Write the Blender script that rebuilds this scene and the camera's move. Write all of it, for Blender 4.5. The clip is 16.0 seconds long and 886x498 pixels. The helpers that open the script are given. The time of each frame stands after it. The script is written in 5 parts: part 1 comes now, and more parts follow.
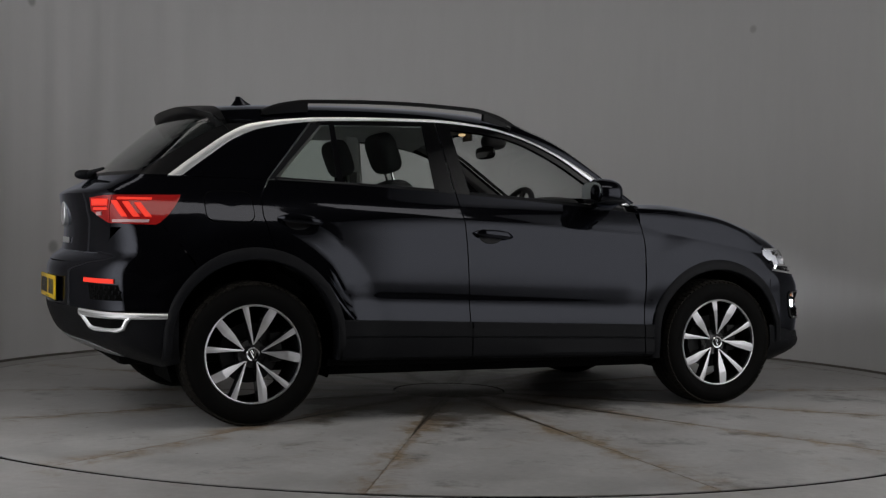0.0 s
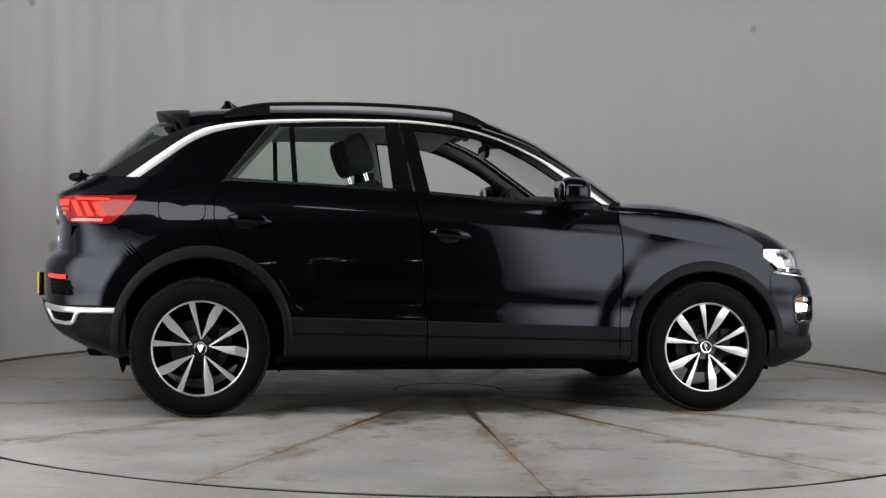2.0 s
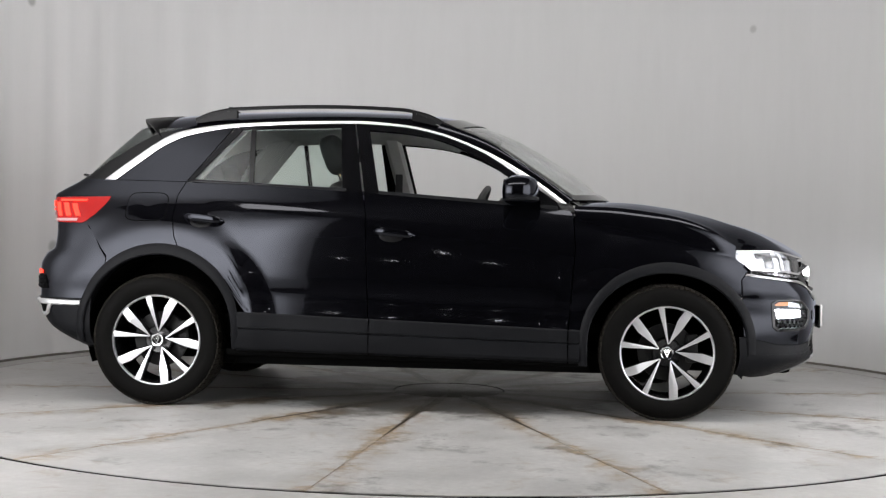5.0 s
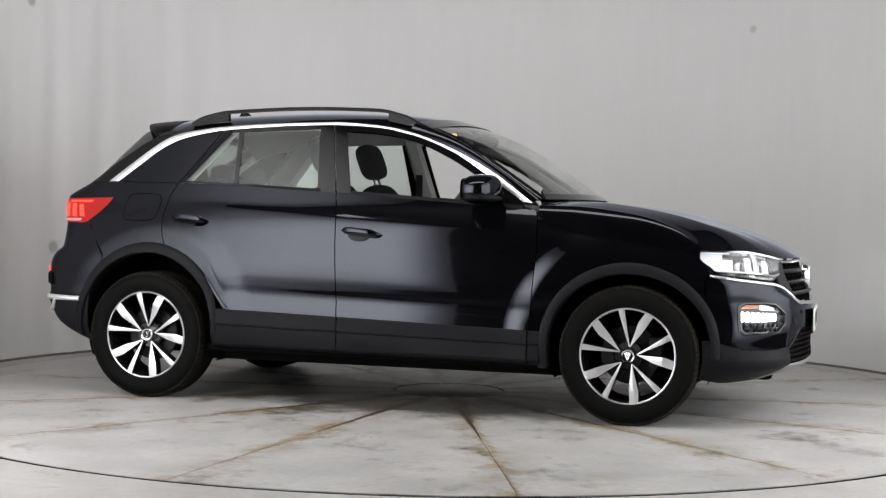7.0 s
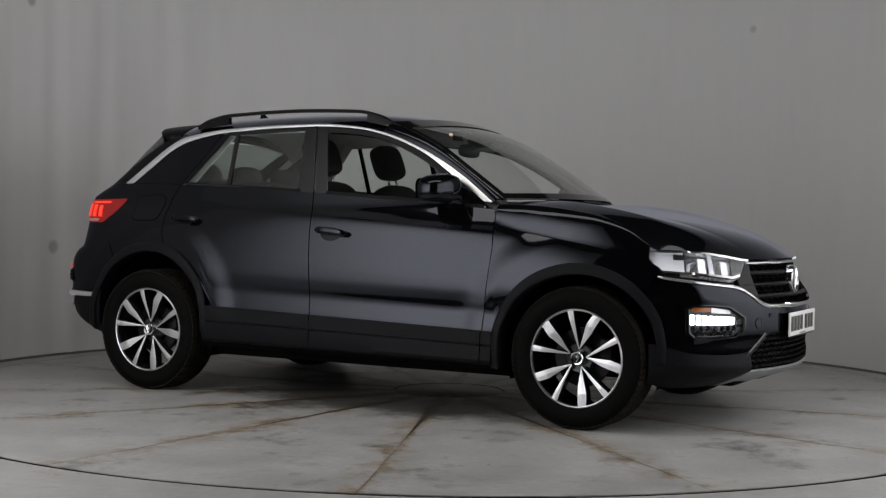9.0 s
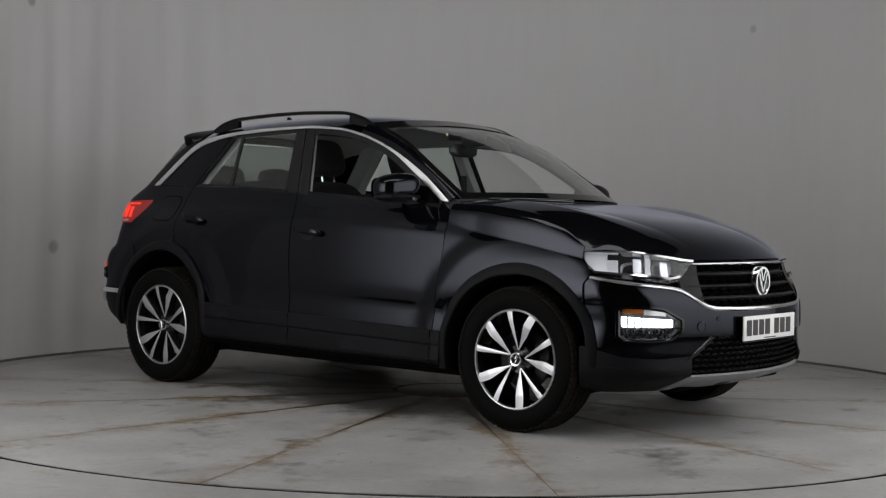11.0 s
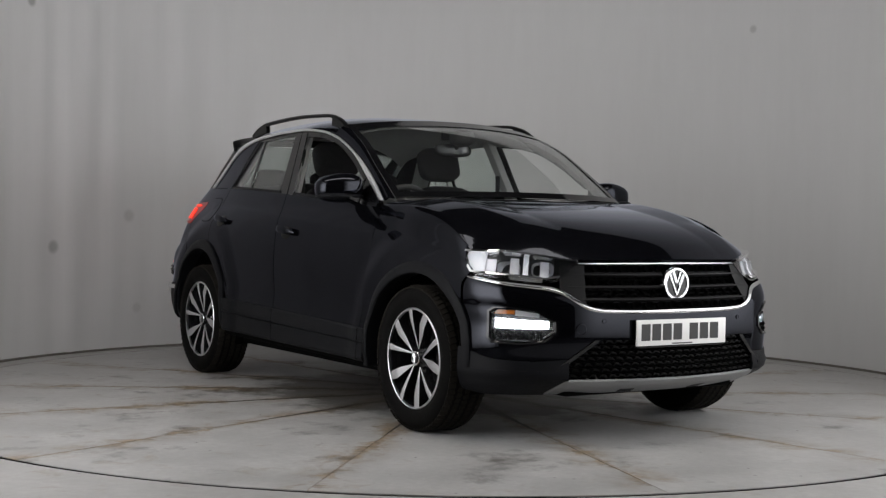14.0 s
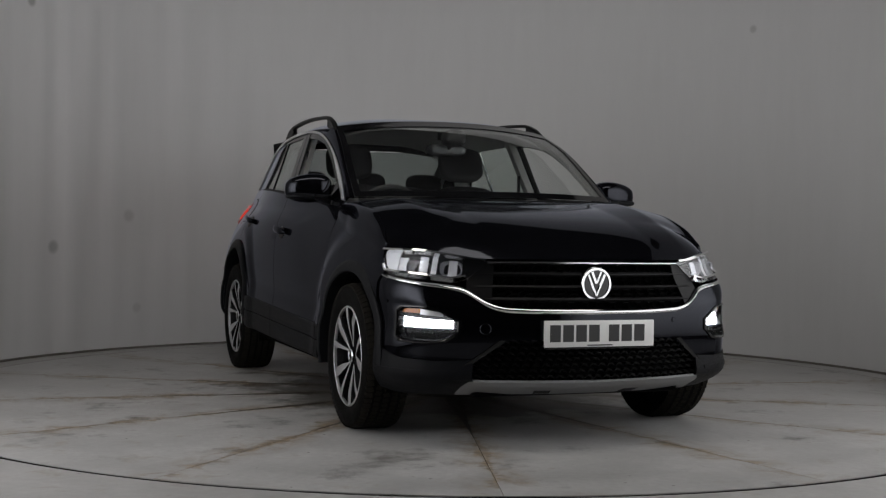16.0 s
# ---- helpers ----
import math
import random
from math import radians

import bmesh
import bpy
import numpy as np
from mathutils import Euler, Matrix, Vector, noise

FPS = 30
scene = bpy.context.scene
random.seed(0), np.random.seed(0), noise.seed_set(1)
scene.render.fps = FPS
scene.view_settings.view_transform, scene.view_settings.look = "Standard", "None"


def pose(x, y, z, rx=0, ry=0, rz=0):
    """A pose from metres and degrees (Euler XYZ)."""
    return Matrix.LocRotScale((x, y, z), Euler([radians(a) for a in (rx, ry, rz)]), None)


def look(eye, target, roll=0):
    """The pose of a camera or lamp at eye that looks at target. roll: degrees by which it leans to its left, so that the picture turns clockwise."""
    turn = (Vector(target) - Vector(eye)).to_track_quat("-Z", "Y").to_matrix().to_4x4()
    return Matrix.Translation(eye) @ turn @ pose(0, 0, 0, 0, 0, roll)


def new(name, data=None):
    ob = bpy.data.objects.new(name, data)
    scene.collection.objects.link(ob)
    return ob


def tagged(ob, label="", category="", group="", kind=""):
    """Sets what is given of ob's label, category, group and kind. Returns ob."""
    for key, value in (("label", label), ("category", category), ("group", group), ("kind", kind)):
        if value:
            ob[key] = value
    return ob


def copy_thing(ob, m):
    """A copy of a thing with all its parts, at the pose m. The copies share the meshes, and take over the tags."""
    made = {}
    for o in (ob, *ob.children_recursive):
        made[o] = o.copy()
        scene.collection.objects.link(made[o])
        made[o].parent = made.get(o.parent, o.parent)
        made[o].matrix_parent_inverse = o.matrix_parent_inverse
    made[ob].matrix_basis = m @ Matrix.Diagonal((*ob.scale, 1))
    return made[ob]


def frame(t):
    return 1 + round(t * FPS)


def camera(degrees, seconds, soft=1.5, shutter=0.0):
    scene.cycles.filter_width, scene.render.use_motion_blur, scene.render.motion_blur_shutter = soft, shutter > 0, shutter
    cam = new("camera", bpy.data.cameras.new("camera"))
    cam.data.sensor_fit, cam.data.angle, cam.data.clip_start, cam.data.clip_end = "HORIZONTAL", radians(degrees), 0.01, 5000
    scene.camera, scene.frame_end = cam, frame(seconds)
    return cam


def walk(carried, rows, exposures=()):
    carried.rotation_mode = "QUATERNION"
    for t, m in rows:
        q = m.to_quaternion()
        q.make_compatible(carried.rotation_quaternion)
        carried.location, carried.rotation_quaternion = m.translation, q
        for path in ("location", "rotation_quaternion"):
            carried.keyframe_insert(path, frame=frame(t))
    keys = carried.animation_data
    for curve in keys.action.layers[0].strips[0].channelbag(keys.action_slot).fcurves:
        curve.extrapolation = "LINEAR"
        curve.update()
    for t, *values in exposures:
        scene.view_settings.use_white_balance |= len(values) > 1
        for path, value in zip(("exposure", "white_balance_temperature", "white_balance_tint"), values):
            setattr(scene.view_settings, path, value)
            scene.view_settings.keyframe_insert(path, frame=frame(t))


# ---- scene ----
# one still camera before a round photo booth; the car and its turntable turn
cam = camera(37.31, 16.0, soft=1.3)
CAM = Matrix.Translation((0.0, -7.512, 0.9605)) @ pose(0, 0, 0, 0, 0, 0.356) @ pose(0, 0, 0, 90 - 1.163, 0, 0) @ pose(0, 0, 0, 0, 0, 0.914)
EXPOSURE = [(0.0, -1.94), (0.5, -1.80), (1.0, -1.62), (1.5, -1.25), (2.0, -0.83), (2.5, -0.54), (3.0, -0.37), (3.5, -0.30), (4.0, -0.29), (6.5, -0.17), (7.0, -0.25),
            (7.5, -0.54), (8.0, -0.77), (8.5, -1.13), (9.0, -1.35), (11.5, -1.39), (12.5, -1.23), (13.5, -0.97), (14.5, -0.96), (15.2, -1.25), (16.0, -1.60)]
walk(cam, [(0.0, CAM), (16.0, CAM)], EXPOSURE)

TURN = [(0, 24.02), (0.5, 21.41), (1, 18.3), (1.5, 14.5), (2, 11.4), (2.5, 7.86), (3, 4.64), (3.5, 1.93), (4, -0.68),
        (6.5, -14.0), (7, -16.79), (7.5, -19.6), (8, -22.5), (8.5, -25.21), (9, -28.02), (11.5, -42.58), (12, -45.51),
        (12.5, -48.52), (13, -51.47), (13.5, -54.42), (14, -57.3), (14.5, -60.32), (15, -63.31), (15.5, -66.35), (16, -69.2)]
AXIS = (0.1214, 0.0808)          # the turning axis in the car's own space


def car_pose(a):
    return pose(0, 0, 0, 0, 0, a) @ Matrix.Translation((-AXIS[0], -AXIS[1], 0))


# ---------------------------------------------------------------- light
world = bpy.data.worlds.new("world")
world.use_nodes = True
scene.world = world
wb = world.node_tree.nodes["Background"]
wb.inputs[0].default_value, wb.inputs[1].default_value = (0.5, 0.55, 0.62, 1), 0.02


def area_lamp(name, where, target, sx, sy, watts, color=(1, 0.99, 0.97)):
    data = bpy.data.lights.new(name, "AREA")
    data.shape, data.size, data.size_y, data.energy, data.color = "RECTANGLE", sx, sy, watts, color
    ob = new(name, data)
    ob.matrix_world = look(where, target)
    return ob


# one broad light bank hangs over the mouth of the booth
area_lamp("overhead_light", (0, -2.0, 4.1), (0, -0.9, 0), 5.0, 0.9, 122, (1.0, 0.95, 0.89))


# ---------------------------------------------------------------- materials
def material(name, base, rough=0.5, metal=0.0, coat=0.0, coat_rough=0.03, emit=None, strength=0.0, trans=0.0, ior=1.5, spec=0.5):
    m = bpy.data.materials.new(name)
    m.use_nodes = True
    b = m.node_tree.nodes["Principled BSDF"]
    b.inputs["Base Color"].default_value = (*base, 1)
    b.inputs["Roughness"].default_value = rough
    b.inputs["Metallic"].default_value = metal
    b.inputs["Coat Weight"].default_value = coat
    b.inputs["Coat Roughness"].default_value = coat_rough
    b.inputs["Transmission Weight"].default_value = trans
    b.inputs["IOR"].default_value = ior
    b.inputs["Specular IOR Level"].default_value = spec
    if emit:
        b.inputs["Emission Color"].default_value = (*emit, 1)
        b.inputs["Emission Strength"].default_value = strength
    return m


def add_node(m, kind, **values):
    n = m.node_tree.nodes.new(kind)
    for k, v in values.items():
        n.inputs[k].default_value = v
    return n


def ramp(m, stops):
    n = m.node_tree.nodes.new("ShaderNodeValToRGB")
    e = n.color_ramp.elements
    while len(e) < len(stops):
        e.new(0.5)
    for el, (p, c) in zip(e, stops):
        el.position, el.color = p, (c if len(c) == 4 else (*c, 1))
    return n


def grain(m, scale, low, high, bump=0.0, bump_scale=None, rough=None, space="Object", stretch=(1, 1, 1)):
    """Two scales of noise between two colours, with fine relief and uneven gloss."""
    t = m.node_tree
    b = t.nodes["Principled BSDF"]
    co = t.nodes.new("ShaderNodeTexCoord")
    mp = t.nodes.new("ShaderNodeMapping")
    mp.inputs["Scale"].default_value = stretch
    t.links.new(co.outputs[space], mp.inputs[0])
    n1 = add_node(m, "ShaderNodeTexNoise", Scale=scale, Detail=6.0, Roughness=0.65)
    n2 = add_node(m, "ShaderNodeTexNoise", Scale=scale * 9, Detail=4.0, Roughness=0.6)
    mix = t.nodes.new("ShaderNodeMath")
    mix.operation = "MULTIPLY_ADD"
    mix.inputs[1].default_value = 0.35
    t.links.new(mp.outputs[0], n1.inputs["Vector"])
    t.links.new(mp.outputs[0], n2.inputs["Vector"])
    t.links.new(n2.outputs["Fac"], mix.inputs[0])
    sc = t.nodes.new("ShaderNodeMath")
    sc.operation = "MULTIPLY"
    sc.inputs[1].default_value = 0.65
    t.links.new(n1.outputs["Fac"], sc.inputs[0])
    t.links.new(sc.outputs[0], mix.inputs[2])
    r = ramp(m, [(0.32, low), (0.68, high)])
    t.links.new(mix.outputs[0], r.inputs[0])
    t.links.new(r.outputs[0], b.inputs["Base Color"])
    if rough:
        rr = t.nodes.new("ShaderNodeMapRange")
        rr.inputs[1].default_value, rr.inputs[2].default_value = 0.3, 0.7
        rr.inputs[3].default_value, rr.inputs[4].default_value = rough
        t.links.new(mix.outputs[0], rr.inputs[0])
        t.links.new(rr.outputs[0], b.inputs["Roughness"])
    if bump:
        n3 = add_node(m, "ShaderNodeTexNoise", Scale=bump_scale or scale * 20, Detail=3.0)
        t.links.new(mp.outputs[0], n3.inputs["Vector"])
        bp = t.nodes.new("ShaderNodeBump")
        bp.inputs["Strength"].default_value = bump
        bp.inputs["Distance"].default_value = 0.003
        t.links.new(n3.outputs["Fac"], bp.inputs["Height"])
        t.links.new(bp.outputs[0], b.inputs["Normal"])
    return r


PAINT = material("black_pearl_paint", (0.0014, 0.0014, 0.0020), 0.4, 0.0, spec=0.0)


def lacquer(m, tint, rough, low, gain):
    """A thin clear lacquer whose gloss grows slowly towards grazing angles."""
    t = m.node_tree
    gloss = t.nodes.new("ShaderNodeBsdfGlossy")
    gloss.inputs["Color"].default_value, gloss.inputs["Roughness"].default_value = (*tint, 1), rough
    fres = t.nodes.new("ShaderNodeFresnel")
    fres.inputs["IOR"].default_value = 1.45
    k = t.nodes.new("ShaderNodeMath")
    k.operation = "MULTIPLY_ADD"
    k.inputs[1].default_value, k.inputs[2].default_value = gain, low
    t.links.new(fres.outputs[0], k.inputs[0])
    # the last degrees before grazing shine most
    cube = t.nodes.new("ShaderNodeMath")
    cube.operation = "POWER"
    cube.inputs[1].default_value = 3.0
    t.links.new(fres.outputs[0], cube.inputs[0])
    full = t.nodes.new("ShaderNodeMath")
    full.operation, full.use_clamp = "MULTIPLY_ADD", True
    full.inputs[1].default_value = 3.5
    t.links.new(cube.outputs[0], full.inputs[0])
    t.links.new(k.outputs[0], full.inputs[2])
    # metal flakes under the lacquer spread a part of the gloss
    flake = t.nodes.new("ShaderNodeBsdfGlossy")
    flake.inputs["Color"].default_value, flake.inputs["Roughness"].default_value = (*tint, 1), 0.25
    both = t.nodes.new("ShaderNodeMixShader")
    both.inputs[0].default_value = 0.07
    t.links.new(gloss.outputs[0], both.inputs[1])
    t.links.new(flake.outputs[0], both.inputs[2])
    mix = t.nodes.new("ShaderNodeMixShader")
    t.links.new(full.outputs[0], mix.inputs[0])
    t.links.new(t.nodes["Principled BSDF"].outputs[0], mix.inputs[1])
    t.links.new(both.outputs[0], mix.inputs[2])
    t.links.new(mix.outputs[0], t.nodes["Material Output"].inputs[0])


lacquer(PAINT, (0.83, 0.87, 1.0), 0.05, 0.018, 0.36)
GLOSS = material("gloss_black", (0.003, 0.003, 0.0035), 0.07, 0.0)
CLAD = material("grained_plastic", (0.03, 0.031, 0.034), 0.55, spec=0.10)
grain(CLAD, 60, (0.0042, 0.0045, 0.0056), (0.0070, 0.0074, 0.0088), 0.25, 900, (0.40, 0.55))
DARK = material("underbody_black", (0.0025, 0.0025, 0.0025), 0.9, spec=0.05)
RUBBER = material("tyre_rubber", (0.009, 0.009, 0.009), 0.75, spec=0.07)
grain(RUBBER, 14, (0.0018, 0.0018, 0.0018), (0.0045, 0.0042, 0.0038), 0.3, 300, (0.6, 0.85))
TREAD = material("dusty_tread_rubber", (0.02, 0.018, 0.015), 0.85, spec=0.1)
grain(TREAD, 20, (0.005, 0.0046, 0.0042), (0.020, 0.0175, 0.014), 0.3, 250, (0.7, 0.95))
CHROME = material("bright_chrome", (0.86, 0.87, 0.88), 0.08, 1.0)
SATIN = material("satin_silver_trim", (0.85, 0.86, 0.87), 0.42, 1.0)
SILVER = material("silver_painted_plastic", (0.27, 0.275, 0.28), 0.4, 0.5)
MACHINED = material("machined_alloy", (0.74, 0.74, 0.76), 0.40, 1.0)
RIMBLACK = material("black_wheel_paint", (0.010, 0.010, 0.011), 0.25, 0.0, coat=0.5)
STEEL = material("brake_steel", (0.022, 0.022, 0.022), 0.6, 0.6)
GLASS = material("clear_glass", (0.93, 0.97, 0.95), 0.0, 0.0, trans=1.0, ior=1.45)
TINT = material("green_tinted_glass", (0.86, 0.93, 0.89), 0.0, 0.0, trans=1.0, ior=1.45)
PRIVACY = material("dark_tinted_glass", (0.42, 0.46, 0.45), 0.0, 0.0, trans=1.0, ior=1.45)
LENS = material("clear_lens", (0.97, 0.98, 1.0), 0.02, 0.0, trans=1.0, ior=1.3)
REDLENS = material("red_lens", (0.22, 0.008, 0.008), 0.12, 0.0, coat=0.25, spec=0.2, emit=(1.0, 0.03, 0.025), strength=0.22)
REDGLOW = material("glowing_red_plastic", (0.6, 0.03, 0.02), 0.4, spec=0.1, emit=(1.0, 0.055, 0.03), strength=2.2)
WHITELENS = material("pale_reverse_lens", (0.50, 0.30, 0.30), 0.25, spec=0.3)
DRL = material("lit_white_lamp", (1, 1, 1), 0.3, emit=(0.90, 0.94, 1.0), strength=330.0)
AMBER = material("amber_lens", (0.55, 0.16, 0.02), 0.2, coat=1.0)
FABRIC = material("dark_seat_fabric", (0.02, 0.02, 0.022), 0.9)
grain(FABRIC, 40, (0.010, 0.010, 0.011), (0.02, 0.02, 0.022), 0.4, 700)
DASH = material("dark_dashboard_plastic", (0.022, 0.022, 0.024), 0.6)
grain(DASH, 50, (0.018, 0.018, 0.02), (0.028, 0.028, 0.03), 0.2, 800)
LINER = material("pale_headlining", (0.42, 0.42, 0.41), 0.95)
grain(LINER, 30, (0.38, 0.38, 0.37), (0.46, 0.46, 0.45), 0.2, 600)
PILLAR = material("grey_pillar_trim", (0.12, 0.12, 0.12), 0.8)
grain(PILLAR, 30, (0.10, 0.10, 0.10), (0.14, 0.14, 0.14), 0.2, 600)
MIRRORGLASS = material("mirror_glass", (0.55, 0.57, 0.6), 0.02, 1.0)
PLATEWHITE = material("white_plate", (0.78, 0.78, 0.76), 0.35, coat=0.3)
PLATEYELLOW = material("yellow_plate", (0.80, 0.52, 0.01), 0.35, coat=0.3)
PLATEINK = material("plate_black", (0.02, 0.02, 0.02), 0.5)
DOME = material("lit_dome_lamp", (1, 0.8, 0.5), 0.4, emit=(1.0, 0.7, 0.35), strength=2.5)
GRILLE = material("matt_grille_black", (0.003, 0.003, 0.0034), 0.40, spec=0.18)


# ---------------------------------------------------------------- mesh helpers
def part(name, bm, mat, parent=None, label="", sharp=35, smooth=True, recalc=True):
    """Links a bmesh as one mesh object under a thing or a part."""
    if recalc:
        bmesh.ops.recalc_face_normals(bm, faces=bm.faces)
    for f in bm.faces:
        f.smooth = smooth
    me = bpy.data.meshes.new(name)
    bm.to_mesh(me)
    bm.free()
    for m in (mat if isinstance(mat, (list, tuple)) else [mat]):
        me.materials.append(m)
    if smooth:
        me.set_sharp_from_angle(angle=radians(sharp))
    ob = new(name, me)
    if parent:
        ob.parent = parent
    if label:
        tagged(ob, label)
    return ob


def thing(name, label, category, group="", kind=""):
    ob = new(name)
    ob.empty_display_size = 0.2
    return tagged(ob, label, category, group, kind)


def curve(pts):
    """A smooth function through (x, y) pairs, with no overshoot."""
    xs, ys = [p[0] for p in pts], [p[1] for p in pts]
    n = len(xs)
    d = [(ys[i + 1] - ys[i]) / (xs[i + 1] - xs[i]) for i in range(n - 1)]
    m = [d[0]] + [0 if d[i - 1] * d[i] <= 0 else 2 * d[i - 1] * d[i] / (d[i - 1] + d[i]) for i in range(1, n - 1)] + [d[-1]]

    def f(x):
        if x <= xs[0]:
            return ys[0]
        if x >= xs[-1]:
            return ys[-1]
        i = 0
        while x > xs[i + 1]:
            i += 1
        h = xs[i + 1] - xs[i]
        t = (x - xs[i]) / h
        return ((1 + 2 * t) * (1 - t) ** 2 * ys[i] + t * (1 - t) ** 2 * h * m[i]
                + t * t * (3 - 2 * t) * ys[i + 1] + t * t * (t - 1) * h * m[i + 1])
    return f


def lin(pts):
    def f(x):
        if x <= pts[0][0]:
            return pts[0][1]
        for (a, b), (c, d) in zip(pts, pts[1:]):
            if x <= c:
                return b + (d - b) * (x - a) / (c - a)
        return pts[-1][1]
    return f


def polyline(pts):
    """A smooth path u in 0..1 through points, by their chord length."""
    pts = [Vector(p) for p in pts]
    s = [0.0]
    for a, b in zip(pts, pts[1:]):
        s.append(s[-1] + (b - a).length)
    cs = [curve([(k / s[-1], p[i]) for k, p in zip(s, pts)]) for i in range(len(pts[0]))]
    return lambda u: Vector([c(u) for c in cs])


def lerp(a, b, t):
    return a + (b - a) * t


def skin(rows, thick=0.0, bm=None, closed=False, flip=False):
    """A sheet through rows of points; with thickness it gets a back and a rim."""
    bm = bm or bmesh.new()
    rows = [[Vector(p) for p in r] for r in rows]
    nr, nc = len(rows), len(rows[0])
    front = [[bm.verts.new(p) for p in r] for r in rows]

    def quads(g, rev):
        for i in range(nr - 1):
            for j in range(nc if closed else nc - 1):
                k = (j + 1) % nc
                v = [g[i][j], g[i][k], g[i + 1][k], g[i + 1][j]]
                if len({tuple(round(c, 5) for c in q.co) for q in v}) < 3:
                    continue
                try:
                    bm.faces.new(v[::-1] if rev else v)
                except ValueError:
                    pass
    quads(front, False)
    if thick:
        back = []
        for i in range(nr):
            line = []
            for j in range(nc):
                a = rows[min(i + 1, nr - 1)][j] - rows[max(i - 1, 0)][j]
                b = rows[i][min(j + 1, nc - 1)] - rows[i][max(j - 1, 0)]
                n = b.cross(a)
                n = n.normalized() if n.length > 1e-9 else Vector((0, 0, 1))
                line.append(bm.verts.new(rows[i][j] + n * thick))
            back.append(line)
        quads(back, True)
        ring = [(0, j) for j in range(nc)] + [(i, nc - 1) for i in range(1, nr)] + [(nr - 1, j) for j in range(nc - 2, -1, -1)] + [(i, 0) for i in range(nr - 2, 0, -1)]
        for (a, b), (c, d) in zip(ring, ring[1:] + ring[:1]):
            v = [front[a][b], back[a][b], back[c][d], front[c][d]]
            try:
                bm.faces.new(v)
            except ValueError:
                pass
        bmesh.ops.remove_doubles(bm, verts=bm.verts, dist=1e-5)
    return bm


def grid(f, nu, nv, us=None):
    us = us or [i / nu for i in range(nu + 1)]
    return [[f(u, j / nv) for u in us] for j in range(nv + 1)]


def box(bm, c, s, bevel=0.0, m=None):
    """A bevelled box with centre c and full size s, turned by m."""
    r = bmesh.ops.create_cube(bm, size=1.0)
    vs = r["verts"]
    bmesh.ops.scale(bm, vec=s, verts=vs)
    if bevel:
        es = list({e for v in vs for e in v.link_edges})
        r = bmesh.ops.bevel(bm, geom=es, offset=bevel, segments=2, affect="EDGES", profile=0.6)
        vs = list({v for f in r["faces"] for v in f.verts} | {v for v in vs if v.is_valid})
    bmesh.ops.transform(bm, matrix=Matrix.Translation(c) @ (m or Matrix()), verts=vs)
    return vs


def blob(bm, c, s, e=2.6, nu=28, nv=14, m=None):
    """A rounded cushion: a superellipsoid with centre c and full size s."""
    def p(a):
        return math.copysign(abs(math.cos(a)) ** (2 / e), math.cos(a)), math.copysign(abs(math.sin(a)) ** (2 / e), math.sin(a))
    m = Matrix.Translation(c) @ (m or Matrix())
    rows = []
    for i in range(nv + 1):
        ca, sa = p(-math.pi / 2 + math.pi * i / nv)
        row = []
        for j in range(nu):
            cb, sb = p(2 * math.pi * j / nu)
            row.append(m @ Vector((s[0] / 2 * ca * cb, s[1] / 2 * ca * sb, s[2] / 2 * sa)))
        rows.append(row)
    skin(rows, bm=bm, closed=True)
    bmesh.ops.remove_doubles(bm, verts=bm.verts, dist=1e-5)


def rod(bm, path, r, n=10, cap=True):
    """A round bar along points."""
    path = [Vector(p) for p in path]
    rows = []
    for i, p in enumerate(path):
        d = (path[min(i + 1, len(path) - 1)] - path[max(i - 1, 0)]).normalized()
        a = d.cross(Vector((0.3, 0.2, 1)) if abs(d.z) < 0.9 else Vector((1, 0, 0))).normalized()
        b = d.cross(a)
        rr = r[i] if isinstance(r, (list, tuple)) else r
        rows.append([p + (a * math.cos(2 * math.pi * k / n) + b * math.sin(2 * math.pi * k / n)) * rr for k in range(n)])
    skin(rows, bm=bm, closed=True)
    if cap:
        bm.verts.ensure_lookup_table()
        for row in (rows[0], rows[-1]):
            c = bm.verts.new(sum(row, Vector()) / n)
            vs = [bm.verts.new(p) for p in row]
            for k in range(n):
                bm.faces.new([c, vs[k], vs[(k + 1) % n]])
        bmesh.ops.remove_doubles(bm, verts=bm.verts, dist=1e-5)


